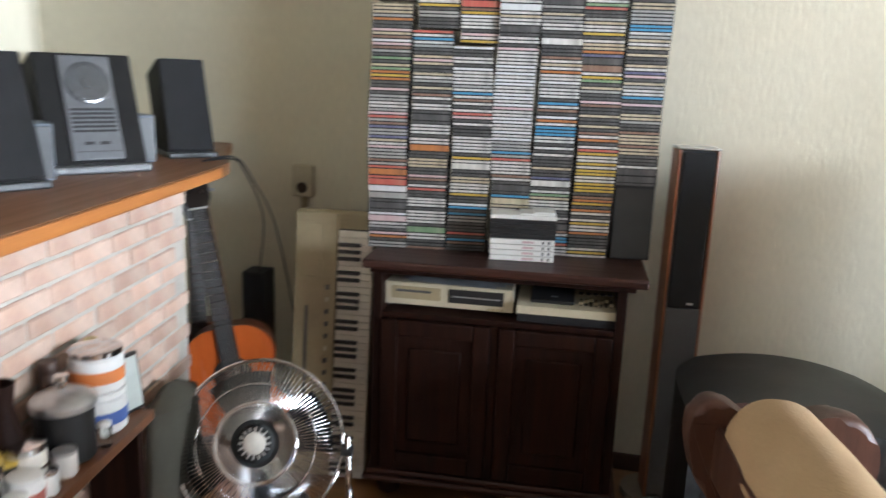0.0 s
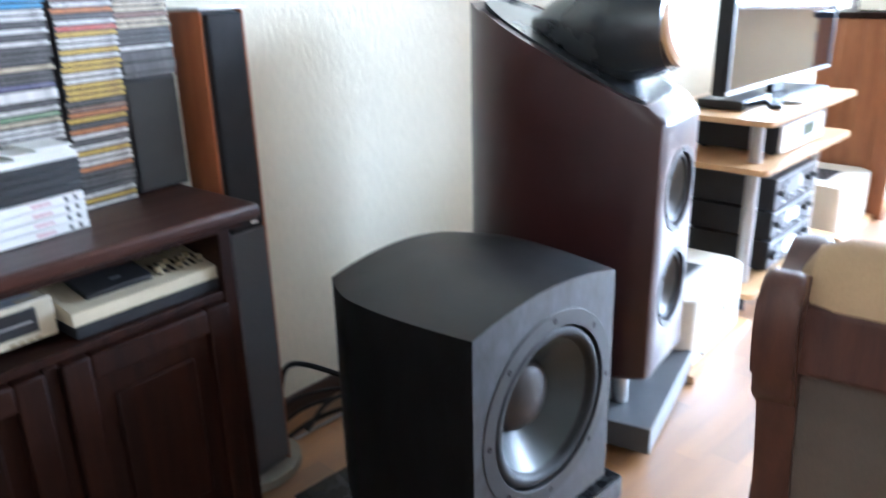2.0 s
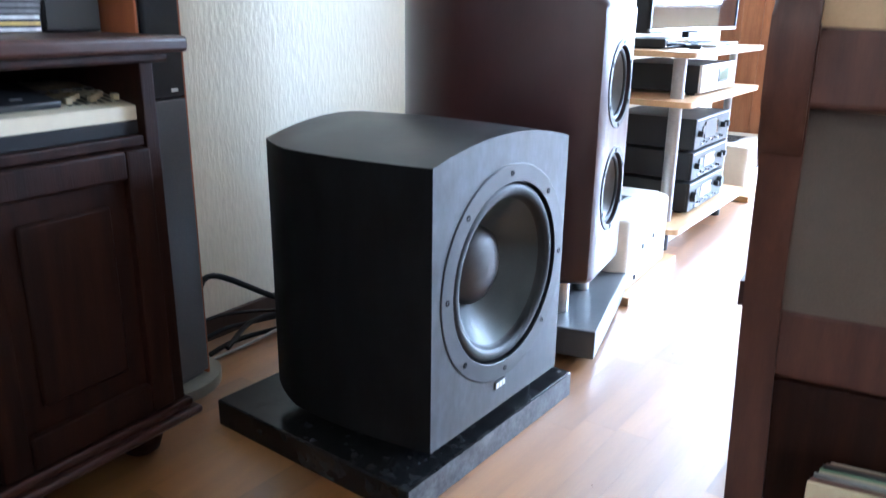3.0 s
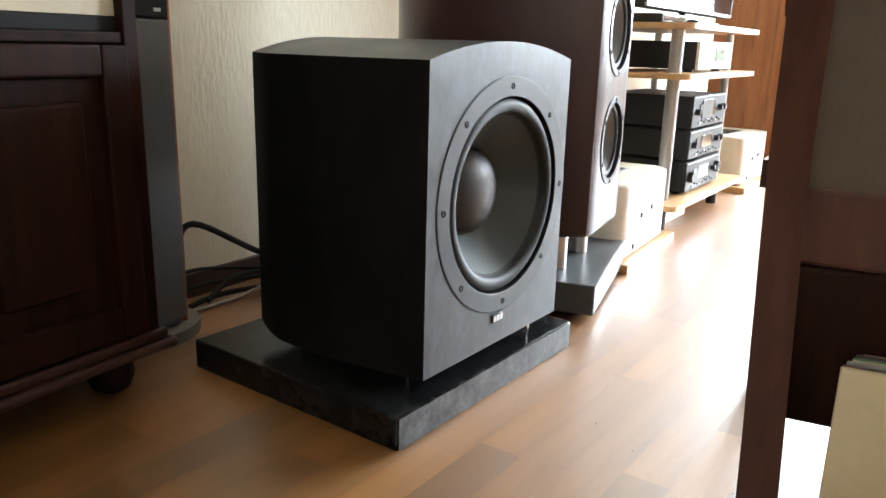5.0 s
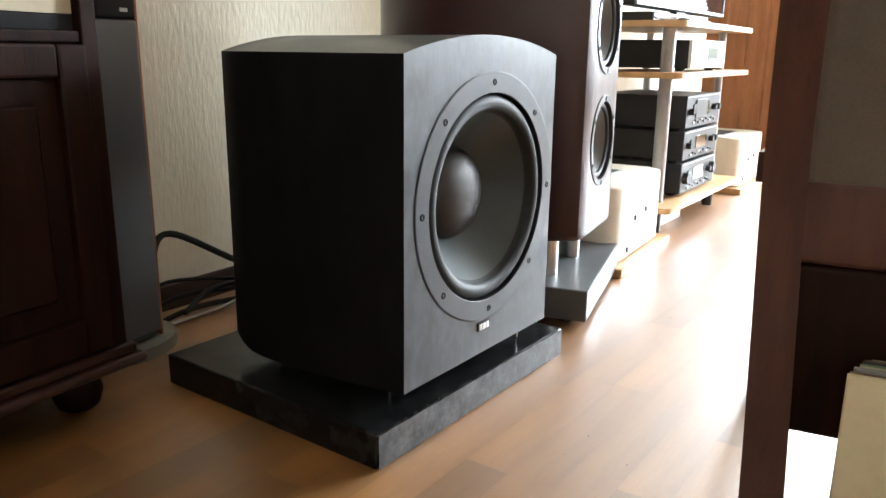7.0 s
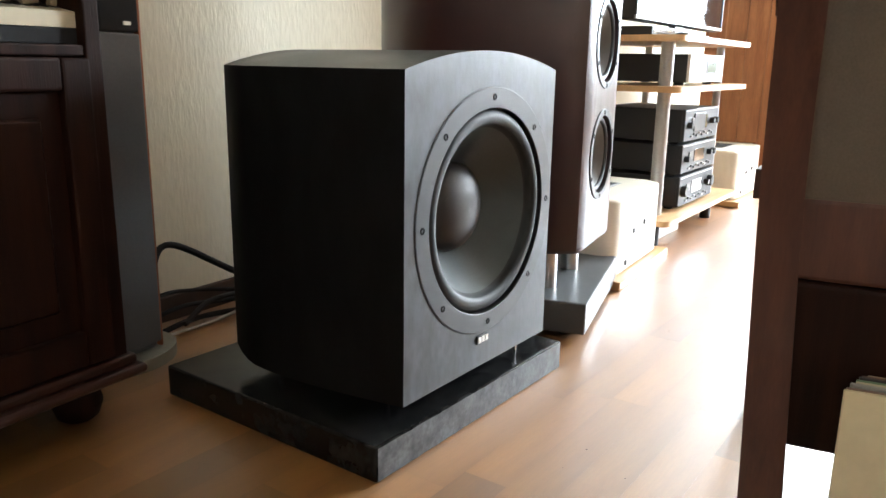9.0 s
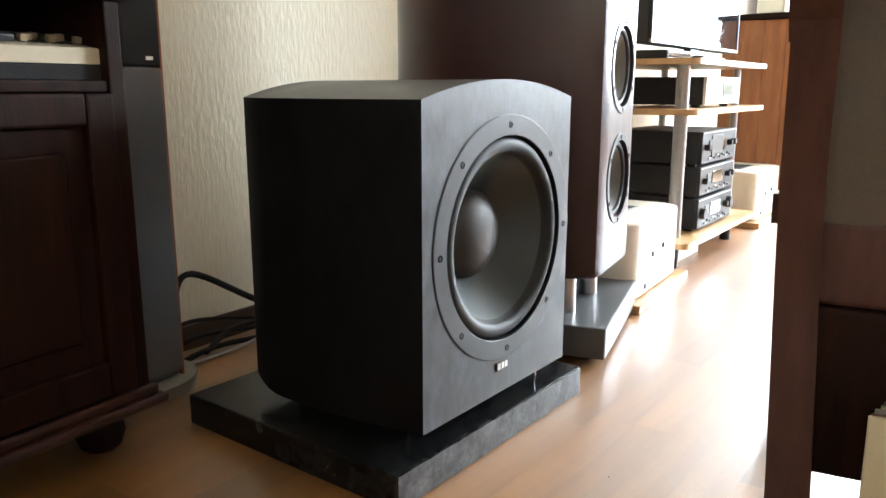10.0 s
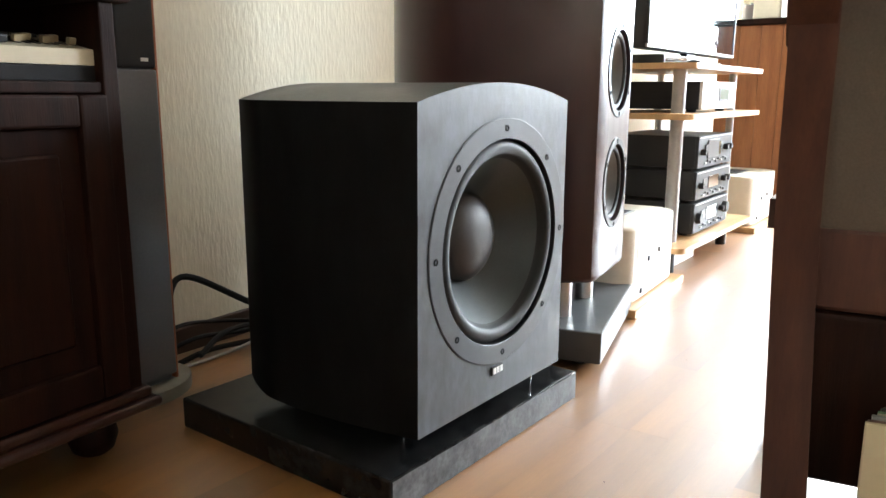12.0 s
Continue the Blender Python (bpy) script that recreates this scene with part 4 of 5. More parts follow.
# ---- armchair seen from behind ----
def build_chair():
    s = thing("armchair", pose(0.70, 1.058, 0, 0, 0, 0), "chestnut wood armchair with taupe back and tan head roll", "armchair")
    # local: faces +x, back at x = 0
    line = [(-0.118, 0.868), (-0.10, 0.82), (-0.04, 0.68), (0.0, 0.55), (0.015, 0.42), (0.008, 0.30), (-0.012, 0.15), (-0.052, 0.0)]

    def rail_line(y):
        return smooth_line([(x, y + (0.024 * min(1, z / 0.5) - 0.012 if y > 0 else 0), z) for x, z in line], 5)
    for sy in (-1, 1):
        bm = B()
        pts = rail_line(sy * 0.288)
        prev = None
        for i, p in enumerate(pts):
            t = i / (len(pts) - 1)
            hx, hy = 0.034, 0.023 + 0.003 * t
            ring = [bm.verts.new(p + Vector((a * hx, b * hy, 0))) for a, b in ((-1, -1), (1, -1), (1, 1), (-1, 1))]
            if prev:
                for k in range(4):
                    bm.faces.new((prev[k], prev[(k + 1) % 4], ring[(k + 1) % 4], ring[k]))
            else:
                bm.faces.new(ring)
            prev = ring
        bm.faces.new(list(reversed(prev)))
        es = [e for e in bm.edges if not e.is_boundary and e.calc_face_angle(0) > 0.8]
        bmesh.ops.bevel(bm, geom=es, offset=0.006, segments=2, profile=0.5, affect="EDGES", clamp_overlap=True)
        part("back_post", bm, M_CHAIRWOOD, s)
        ear = [(p.x, p.y) for p in smooth_line([(x, z, 0) for x, z in (
            (0.10, 0.72), (0.13, 0.77), (0.137, 0.82), (0.125, 0.865), (0.095, 0.89), (0.05, 0.892), (0.0, 0.876), (-0.05, 0.872), (-0.085, 0.892),
            (-0.115, 0.907), (-0.14, 0.898), (-0.153, 0.865), (-0.15, 0.82), (-0.13, 0.76), (-0.08, 0.71), (-0.02, 0.68), (0.05, 0.685), (0.10, 0.72))], 3)][:-1]
        bm = prism(B(), ear, -0.024, 0.024, Matrix(((1, 0, 0, 0), (0, 0, 1, sy * 0.2885 + (0.014 if sy > 0 else 0.0)), (0, 1, 0, 0), (0, 0, 0, 1))))
        es = [e for e in bm.edges if abs(e.verts[0].co.y - e.verts[1].co.y) < 0.001]
        bmesh.ops.bevel(bm, geom=es, offset=0.012, segments=3, profile=0.5, affect="EDGES", clamp_overlap=True)
        part("head_wing", bm, M_CHAIRWOOD, s, "rounded glossy wooden wing")
        arm = smooth_line([(0.005, sy * 0.306, 0.505), (0.15, sy * 0.302, 0.50), (0.38, sy * 0.302, 0.50), (0.52, sy * 0.30, 0.49)], 5)
        bm = B()
        prev = None
        for i, p in enumerate(arm):
            ring = [bm.verts.new(p + Vector((0, b * 0.026, c * 0.018))) for b, c in ((-1, -1), (1, -1), (1, 1), (-1, 1))]
            if prev:
                for k in range(4):
                    bm.faces.new((prev[k], prev[(k + 1) % 4], ring[(k + 1) % 4], ring[k]))
            else:
                bm.faces.new(ring)
            prev = ring
        bm.faces.new(list(reversed(prev)))
        es = [e for e in bm.edges if e.calc_face_angle(0) > 0.8]
        bmesh.ops.bevel(bm, geom=es, offset=0.009, segments=3, profile=0.5, affect="EDGES", clamp_overlap=True)
        part("armrest", bm, M_CHAIRWOOD, s)
        part("front_leg", tube(B(), smooth_line([(0.50, sy * 0.30, 0.485), (0.52, sy * 0.30, 0.3), (0.55, sy * 0.30, 0.0)], 5), 0.026, 12), M_CHAIRWOOD, s)
        part("side_rail", box(B(), 0.01, 0.52, sy * 0.285 - 0.014, sy * 0.285 + 0.014, 0.27, 0.35, 0.005), M_CHAIRWOOD, s)
    part("top_rail", box(B(), -0.115, -0.075, -0.274, 0.294, 0.775, 0.865, 0.008), M_CHAIRWOOD, s)
    part("back_rail", box(B(), -0.008, 0.026, -0.276, 0.292, 0.395, 0.495, 0.006), M_CHAIRWOOD, s)
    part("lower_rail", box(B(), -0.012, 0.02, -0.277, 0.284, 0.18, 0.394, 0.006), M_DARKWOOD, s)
    part("back_padding", box(B(), -0.018, 0.05, -0.278, 0.296, -0.16, 0.15, 0.02, 3), M_GREYFAB, s, "taupe woven back padding", at=pose(-0.028, 0, 0.635, 0, -16, 0))
    part("front_rail", box(B(), 0.49, 0.52, -0.275, 0.275, 0.27, 0.35, 0.005), M_CHAIRWOOD, s)
    bm = box(B(), 0.03, 0.54, -0.255, 0.255, 0.351, 0.46, 0.04, 4)
    part("seat_cushion", bm, M_TAN, s, "tan suede seat cushion")
    # head roll over the top rail
    prof = [(0.002, -0.262), (0.05, -0.26), (0.082, -0.245), (0.096, -0.215), (0.1, -0.1), (0.1, 0.1), (0.096, 0.215), (0.082, 0.245), (0.05, 0.26), (0.002, 0.262)]
    bm = lathe(B(), prof, pose(0, 0, 0, 90), 40)
    for v in bm.verts:
        v.co += v.co.normalized() * 0.006 * noise.noise(v.co * 7)
    part("head_roll", bm, M_TAN, s, "soft tan suede head roll", at=pose(-0.035, 0.03, 0.843) @ Matrix.Diagonal((0.8, 1.02, 0.88, 1)))
    bm = box(B(), 0.02, 0.12, -0.25, 0.25, -0.2, 0.19, 0.04, 4)
    part("back_cushion", bm, M_TAN, s, "tan suede back cushion", at=pose(0.0, 0, 0.62, 0, -14, 0))


build_chair()


def build_records():
    rr = random.Random(3)
    lean = pose(0.585, 1.113, 0, 0, 2.5, 1)
    for k in range(9):
        s = thing("record_sleeve", lean @ pose(0.0088 * k, -0.0035 * k + rr.uniform(-.002, .002), 0.0), "cream record sleeve leaning against a chair back" if k == 0 else "worn record sleeve leaning in a row behind others", "record sleeve", "leaning records")
        m = M_PAPER if k == 0 else SPINES[rr.choice((3, 1, 2, 9, 11, 3))]
        part("sleeve", box(B(), 0, 0.0072, -0.1575, 0.1575, 0.003, 0.302 + rr.uniform(-.003, .003), 0.0012), m, s)
        if k == 0:
            bm = B()
            for i, (y, z, a, q) in enumerate(((0.03, 0.14, 0.05, 0.03), (-0.03, 0.11, 0.06, 0.045), (-0.08, 0.16, 0.035, 0.05), (0.0, 0.07, 0.07, 0.02))):
                pts = [(y + a * math.cos(2 * math.pi * j / 18) * (1 + 0.3 * noise.noise((j, i, 0.3))), z + q * math.sin(2 * math.pi * j / 18) * (1 + 0.3 * noise.noise((j, i, 5.3)))) for j in range(18)]
                for j in range(18):
                    p0, p1 = pts[j], pts[(j + 1) % 18]
                    tube(bm, [(-0.0006, *p0), (-0.0006, *p1)], 0.0011, 5)
            part("line_drawing", bm, M_STEEL, s, "faint grey line drawing")


build_records()


# ---- chimney breast with mantel ----
BX, BY1, MZ = -0.66, 2.30, 1.11
breast = structure("chimney_breast", box(B(), -1.5, BX - 0.006, -1.2, BY1 - 0.006, -0.011, MZ - 0.034), M_MORTAR, "pale red brick chimney breast with wide grey joints")
structure("wall_breast", box(B(), -1.6, BX - 0.36, -1.2, BY1 - 0.1, MZ, H), M_WALL, "cream wallpapered chimney wall above a mantel")
mantel = thing("mantel_shelf", pose(-0.535, 2.375, MZ), "thick varnished orange pine mantel shelf over brickwork", "mantel shelf")
edge = [(0.0, -3.4)] + [(p.x, p.y) for p in smooth_line([(0.0, -0.3, 0), (0.0, -0.12, 0), (-0.012, -0.03, 0), (-0.05, 0.08, 0), (-0.14, 0.3, 0), (-0.2, 0.52, 0)], 6)] + [(-0.49, 0.56), (-0.49, -3.4)]
bm = prism(B(), edge, -0.033, 0.0)
bmesh.ops.bevel(bm, geom=[e for e in bm.edges if abs(e.verts[0].co.z - e.verts[1].co.z) < 0.001], offset=0.007, segments=3, profile=0.5, affect="EDGES", clamp_overlap=True)
part("board", bm, M_MANTELTOP, mantel)
part("edge_strip", box(B(), 0.0, 0.007, -3.4, -0.13, -0.032, -0.003, 0.003), M_MANTEL, mantel, "orange varnished front lipping")

sh = thing("hearth_shelf", pose(-0.505, 1.73, 0), "narrow dark wooden side shelf beside brickwork holding jars", "shelf")
part("board", box(B(), -0.148, 0, -1.2, 0, 0.608, 0.632, 0.004), M_MANTELTOP, sh)
for y in (-0.03, -0.6, -1.15):
    part("support", box(B(), -0.14, -0.02, y - 0.012, y + 0.012, 0, 0.6075, 0.002), M_DARKWOOD, sh)


M_STEREO = mat("dull_black_case", (0.012, 0.011, 0.011), 0.7, spec=0.2)
M_SMOKE = mat("smoked_disc_window", (0.09, 0.095, 0.10), 0.12, scale=14, coat=0.5)


def build_mini_system():
    c = thing("mini_stereo", pose(-0.755, 2.03, MZ, 0, 0, 46), "black mini stereo with silver round-windowed front panel", "stereo")
    lean = -20
    part("case", box(B(), -0.118, 0.118, 0.0, 0.13, 0.016, 0.305, 0.006), M_STEREO, c, at=pose(0, 0, 0, lean))
    part("foot_plate", box(B(), -0.115, 0.115, -0.03, 0.13, 0.0, 0.02, 0.005), M_COLGREY, c)
    f = part("front_panel", box(B(), -0.062, 0.062, -0.008, 0.001, 0.03, 0.296, 0.004), M_DULLSILVER, c, at=pose(0, 0, 0, lean))
    part("disc_window", lathe(B(), [(0.053, 0), (0.053, 0.006), (0.047, 0.008), (0.043, 0.004), (0.014, 0.004), (0.012, 0.01), (0.0005, 0.01)], pose(0, -0.008, 0.225, 90), 40), M_SMOKE, f)
    for k in range(6):
        part("slot", box(B(), -0.052, 0.052, -0.0105, -0.0075, 0.1 + 0.011 * k, 0.1055 + 0.011 * k), M_BLACK, f)
    part("label_bar", box(B(), -0.03, -0.008, -0.0095, -0.0075, 0.068, 0.076), M_BLACK, f)
    part("label_bar", box(B(), 0.006, 0.03, -0.0095, -0.0075, 0.068, 0.076), M_BLACK, f)
    part("drawer_line", box(B(), -0.052, 0.052, -0.0095, -0.0075, 0.05, 0.052), M_GREYPAINT, f)
    for k, (x, y, a) in enumerate(((-0.682, 2.414, 38), (-0.777, 1.718, 54))):
        p = thing("shelf_loudspeaker", pose(x, y, MZ, 0, 0, a), "small black cloth-fronted loudspeaker on a mantel shelf", "loudspeaker", "mini stereo loudspeakers")
        part("case", box(B(), -0.068, 0.068, 0.0, 0.14, 0.016, 0.30, 0.005), M_STEREO, p, at=pose(0, 0, 0, lean))
        part("grille", box(B(), -0.066, 0.066, -0.012, 0.0, 0.02, 0.298, 0.005), M_GRILLE, p, at=pose(0, 0, 0, lean))
        part("foot_plate", box(B(), -0.07, 0.07, -0.02, 0.14, 0, 0.016, 0.004), M_GREYPAINT, p)
    for x, y in ((-0.75, 2.235), (-0.80, 1.835)):
        p = thing("grey_block", pose(x, y, MZ, 0, 0, 44), "small blue-grey box between stereo units on a mantel", "box", "grey boxes on the mantel")
        part("case", box(B(), -0.04, 0.04, 0, 0.1, 0, 0.13, 0.006), mat("blue_grey_plastic", (0.16, 0.19, 0.23), 0.5), p)
        part("front", box(B(), -0.036, 0.036, -0.004, 0.0, 0.006, 0.124, 0.002), M_GREYPAINT, p)


build_mini_system()


def jar(x, y, r, h, body, lid, label, band=None, z=0.632):
    s = thing("jar", pose(x, y + 0.03, z), label, "jar", "jars on the shelf")
    part("body", lathe(B(), [(r * 0.9, 0), (r, 0.006), (r, h * 0.78), (r * 0.92, h * 0.84), (r * 0.8, h * 0.86)], None, 28), body, s)
    part("lid", lathe(B(), [(r * 0.96, h * 0.861), (r * 0.98, h * 0.87), (r * 0.98, h * 0.985), (r * 0.9, h), (0.001, h)], None, 28), lid, s)
    if band:
        part("band", lathe(B(), [(r + 0.0008, h * 0.25), (r + 0.0008, h * 0.55), (r - 0.001, h * 0.55), (r - 0.001, h * 0.25)], None, 28, loop=True), band, s)
    return s


jar(-0.575, 1.60, 0.054, 0.09, M_WHITE, M_WHITE, "white jar with an orange label on a shelf", M_BLUE)
jar(-0.575, 1.60, 0.053, 0.088, M_WHITE, M_CHROME, "white jar with orange label stacked on another jar", M_LABEL, z=0.7225)
cn = thing("canister", pose(-0.575, 1.505, 0.632), "black canister with a domed pale metal lid on a shelf", "canister")
part("body", lathe(B(), [(0.05, 0), (0.054, 0.005), (0.054, 0.1), (0.05, 0.104)], None, 32), M_RUBBER, cn)
lid = part("lid", lathe(B(), [(0.058, 0.1045), (0.06, 0.108), (0.06, 0.118), (0.054, 0.126), (0.036, 0.136), (0.02, 0.14), (0.001, 0.141)], None, 32), M_SILVER, cn, "domed pale metal lid")
part("knob", lathe(B(), [(0.008, 0.14), (0.007, 0.15), (0.015, 0.158), (0.014, 0.168), (0.001, 0.171)], None, 20), M_CHROME, lid)
jar(-0.58, 1.36, 0.035, 0.085, M_JAR, M_CHROME, "small stoneware jar with metal lid on a shelf", M_SKIRT)
jar(-0.545, 1.30, 0.03, 0.06, M_WHITE, M_WHITE, "small white pot on a shelf", SPINES[4])
jar(-0.6, 1.27, 0.034, 0.1, M_JARGLASS, SPINES[6], "clear glass jar with a yellow lid on a shelf")
jar(-0.54, 1.41, 0.022, 0.05, M_WHITE, M_STEEL, "tiny white tub with metal lid on a shelf")
jar(-0.63, 1.30, 0.024, 0.13, M_EBONY, M_GREYPAINT, "slim dark bottle-shaped jar against brickwork")
jar(-0.635, 1.53, 0.02, 0.17, M_SKIRT, M_SKIRT, "tall dark brown pot with lid against brickwork")
jar(-0.525, 1.525, 0.014, 0.05, M_JARGLASS, M_WHITE, "small clear glass jar with white lid on a shelf")
jar(-0.60, 1.335, 0.03, 0.07, M_BLACK, SPINES[6], "small black tin with yellow lid on a shelf")
jar(-0.535, 1.345, 0.02, 0.045, M_WHITE, M_CHROME, "tiny white pot with metal lid on a shelf")
jar(-0.575, 1.22, 0.04, 0.09, M_CHROME, M_CHROME, "polished metal sugar pot with lid on a shelf")
jar(-0.53, 1.25, 0.02, 0.05, SPINES[4], M_WHITE, "small red pot with white lid on a shelf")
bt = thing("bottle", pose(-0.625, 1.70, 0.632), "slim dark glass bottle with gold cap on a shelf", "bottle")
part("body", lathe(B(), [(0.024, 0), (0.027, 0.005), (0.027, 0.1), (0.012, 0.125), (0.011, 0.15)], None, 24), M_EBONY, bt)
part("cap", cyl(B(), 0.013, 0.013, 0.15, 0.168), SPINES[6], bt)
part("label", lathe(B(), [(0.0276, 0.03), (0.0276, 0.08), (0.026, 0.08), (0.026, 0.03)], None, 24, loop=True), M_WHITE, bt)
ds = thing("dark_vase", pose(-0.625, 1.40, 0.632), "dark brown pottery vase behind jars on a shelf", "vase")
part("body", lathe(B(), [(0.025, 0), (0.036, 0.03), (0.032, 0.1), (0.02, 0.15), (0.026, 0.19), (0.0235, 0.19), (0.018, 0.15), (0.001, 0.1)], None, 28), M_DARKWOOD, ds)
pf = thing("picture_card", pose(-0.545, 1.692, 0.6325, 0, 0, 72), "pale card in a dark frame propped on a shelf", "card")
part("frame", box(B(), -0.05, 0.05, 0, 0.01, 0, 0.13, 0.002), M_EBONY, pf, at=pose(0, 0, 0.001, -8))
part("card", box(B(), -0.044, 0.044, -0.002, 0.0, 0.008, 0.122), mat("pale_card", (0.5, 0.55, 0.52), 0.5), pf, at=pose(0, 0, 0.001, -8))

ol = thing("cloth_bag", pose(-0.60, 2.02, 0), "slumped olive-grey cloth bag standing against brickwork", "bag")
bm = lathe(B(), [(0.09, 0.0), (0.125, 0.03), (0.13, 0.25), (0.12, 0.45), (0.095, 0.56), (0.04, 0.60), (0.002, 0.61)], None, 36)
for v in bm.verts:
    v.co.x += 0.03 * noise.noise(v.co * 5) * min(1, v.co.z * 10)
    v.co.y += 0.03 * noise.noise(v.co * 5 + Vector((4, 1, 2))) * min(1, v.co.z * 10)
part("bag", bm, M_OLIVE, ol, at=Matrix.Diagonal((0.42, 1.15, 0.93, 1)))


# ---- guitars in the corner ----
def guitar_outline(k=1.0):
    key = [(0, 0.0), (0.10, 0.01), (0.165, 0.06), (0.185, 0.13), (0.165, 0.2), (0.125, 0.255), (0.115, 0.29), (0.128, 0.34), (0.138, 0.39), (0.12, 0.44), (0.07, 0.475), (0, 0.48)]
    half = [(p.x, p.y) for p in smooth_line([(x, y, 0) for x, y in key], 4)]
    return [(x * k, y * k) for x, y in half] + [(-x * k, y * k) for x, y in reversed(half[1:-1])]


def build_guitar(m, top, label):
    g = thing("guitar", m, label, "guitar", "guitars in the corner")
    up = Matrix(((1, 0, 0, 0), (0, 0, 1, 0), (0, 1, 0, 0), (0, 0, 0, 1)))
    part("body", prism(B(), guitar_outline(), 0.003, 0.1, up), M_GSIDE, g)
    part("soundboard", prism(B(), guitar_outline(0.995), -0.001, 0.003, up), top, g)
    part("rosette", lathe(B(), [(0.046, 0), (0.046, 0.0012), (0.06, 0.0012), (0.06, 0)], pose(0, -0.001, 0.325, 90), 40, loop=True), M_EBONY, g)
    part("sound_hole", cyl(B(), 0.046, 0.046, 0, 0.001, pose(0, -0.001, 0.325, 90), 40), M_BLACK, g, "dark round sound hole")
    part("bridge", box(B(), -0.075, 0.075, -0.010, -0.001, 0.135, 0.16, 0.003), M_EBONY, g)
    part("neck", prism(B(), [(-0.028, 0.44), (0.028, 0.44), (0.024, 0.85), (-0.024, 0.85)], -0.004, 0.022, up), M_GSIDE, g)
    fb = part("fingerboard", prism(B(), [(-0.029, 0.37), (0.029, 0.37), (0.025, 0.85), (-0.025, 0.85)], -0.011, -0.0042, up), M_EBONY, g)
    for k in range(15):
        z = 0.85 - 0.65 * (1 - 0.5 ** (k / 12.0)) * 1.0
        part("fret", box(B(), -0.026, 0.026, -0.0122, -0.0108, z - 0.0012, z + 0.0012), M_CHROME, fb)
    part("headstock", prism(B(), [(-0.025, 0.85), (0.025, 0.85), (0.038, 0.88), (0.036, 1.025), (0.012, 1.04), (-0.012, 1.04), (-0.036, 1.025), (-0.038, 0.88)], 0.0, 0.018, up), M_EBONY, g)
    part("nut", box(B(), -0.026, 0.026, -0.0115, -0.001, 0.848, 0.854), M_WHITE, g)
    for s in (-1, 1):
        for k in range(3):
            part("tuning_peg", box(B(), -0.009, 0.009, 0.004, 0.012, -0.005, 0.005, 0.002), M_STEEL, g, at=pose(s * 0.043, 0, 0.90 + 0.045 * k))
            part("tuner_post", cyl(B(), 0.005, 0.005, 0, 0.014, pose(s * 0.02, 0.001, 0.90 + 0.045 * k, 90), 12), M_CHROME, g)
    for k in range(6):
        x = -0.018 + 0.0072 * k
        part("string", tube(B(), [(x * 1.3, -0.013, 0.15), (x, -0.0145, 0.85)], 0.0006, 5), M_STEEL, g)


build_guitar(pose(-0.565, 2.56, 0.003, -7, 0, 0) @ pose(0, 0, 0, 0, -12, 14) @ Matrix.Scale(1.1, 4), M_GUITAR, "orange acoustic guitar with black fingerboard leaning in a corner")
build_guitar(pose(-0.80, 2.70, 0.003, -5, 0, 0) @ pose(0, 0, 0, 0, -2, 35), M_GSIDE, "dark brown guitar leaning in a corner beside brickwork")

sb = thing("slim_loudspeaker", pose(-0.645, 2.83, 0, 0, 0, -4), "slim black upright loudspeaker box standing by the wall", "loudspeaker")
part("case", box(B(), -0.043, 0.043, 0, 0.1, 0, 0.65, 0.004), M_BLACK, sb)
part("grille", box(B(), -0.04, 0.04, -0.008, 0, 0.02, 0.645, 0.003), M_GRILLE, sb)


# ---- upright keyboard ----
def build_keyboard():
    k = thing("keyboard", pose(-0.305, 2.585, 0.002, -7, 0, -3), "aged cream electronic keyboard standing on end against the wall", "keyboard")
    part("body", box(B(), -0.15, 0.125, 0.0, 0.085, 0, 0.925, 0.012, 3), M_CREAM, k)
    part("control_panel", box(B(), -0.145, 0.0, -0.012, 0.001, 0.008, 0.917, 0.004), M_CREAM, k)
    part("speaker_grille", box(B(), -0.12, -0.05, -0.014, -0.011, 0.70, 0.88, 0.002), M_CREAM, k)
    part("key_bed", box(B(), 0.003, 0.12, -0.003, 0.001, 0.01, 0.865), M_BLACK, k)
    for j in range(14):
        part("button", box(B(), -0.006, 0.006, -0.0165, -0.0115, -0.008, 0.008, 0.001), M_GREYPAINT if j % 4 else M_BEIGE, k, at=pose(-0.03, 0, 0.12 + j * 0.042))
    part("slot", box(B(), -0.105, -0.095, -0.0135, -0.0115, 0.25, 0.6), M_GREYPAINT, k)
    for j in range(36):
        z = 0.012 + 0.0236 * j
        part("white_key", box(B(), 0.004, 0.122, -0.016, -0.0032, z + 0.0005, z + 0.0228, 0.0015, 1), M_KEYW, k)
        if j % 7 in (0, 1, 3, 4, 5) and j < 35:
            part("black_key", box(B(), 0.004, 0.082, -0.027, -0.0163, z + 0.0236 - 0.0062, z + 0.0236 + 0.0062, 0.002, 1), M_KEYB, k)


build_keyboard()


# ---- floor fan ----
M_FANDARK = mat("smoky_dark_plastic", (0.035, 0.037, 0.038), 0.25, scale=5)

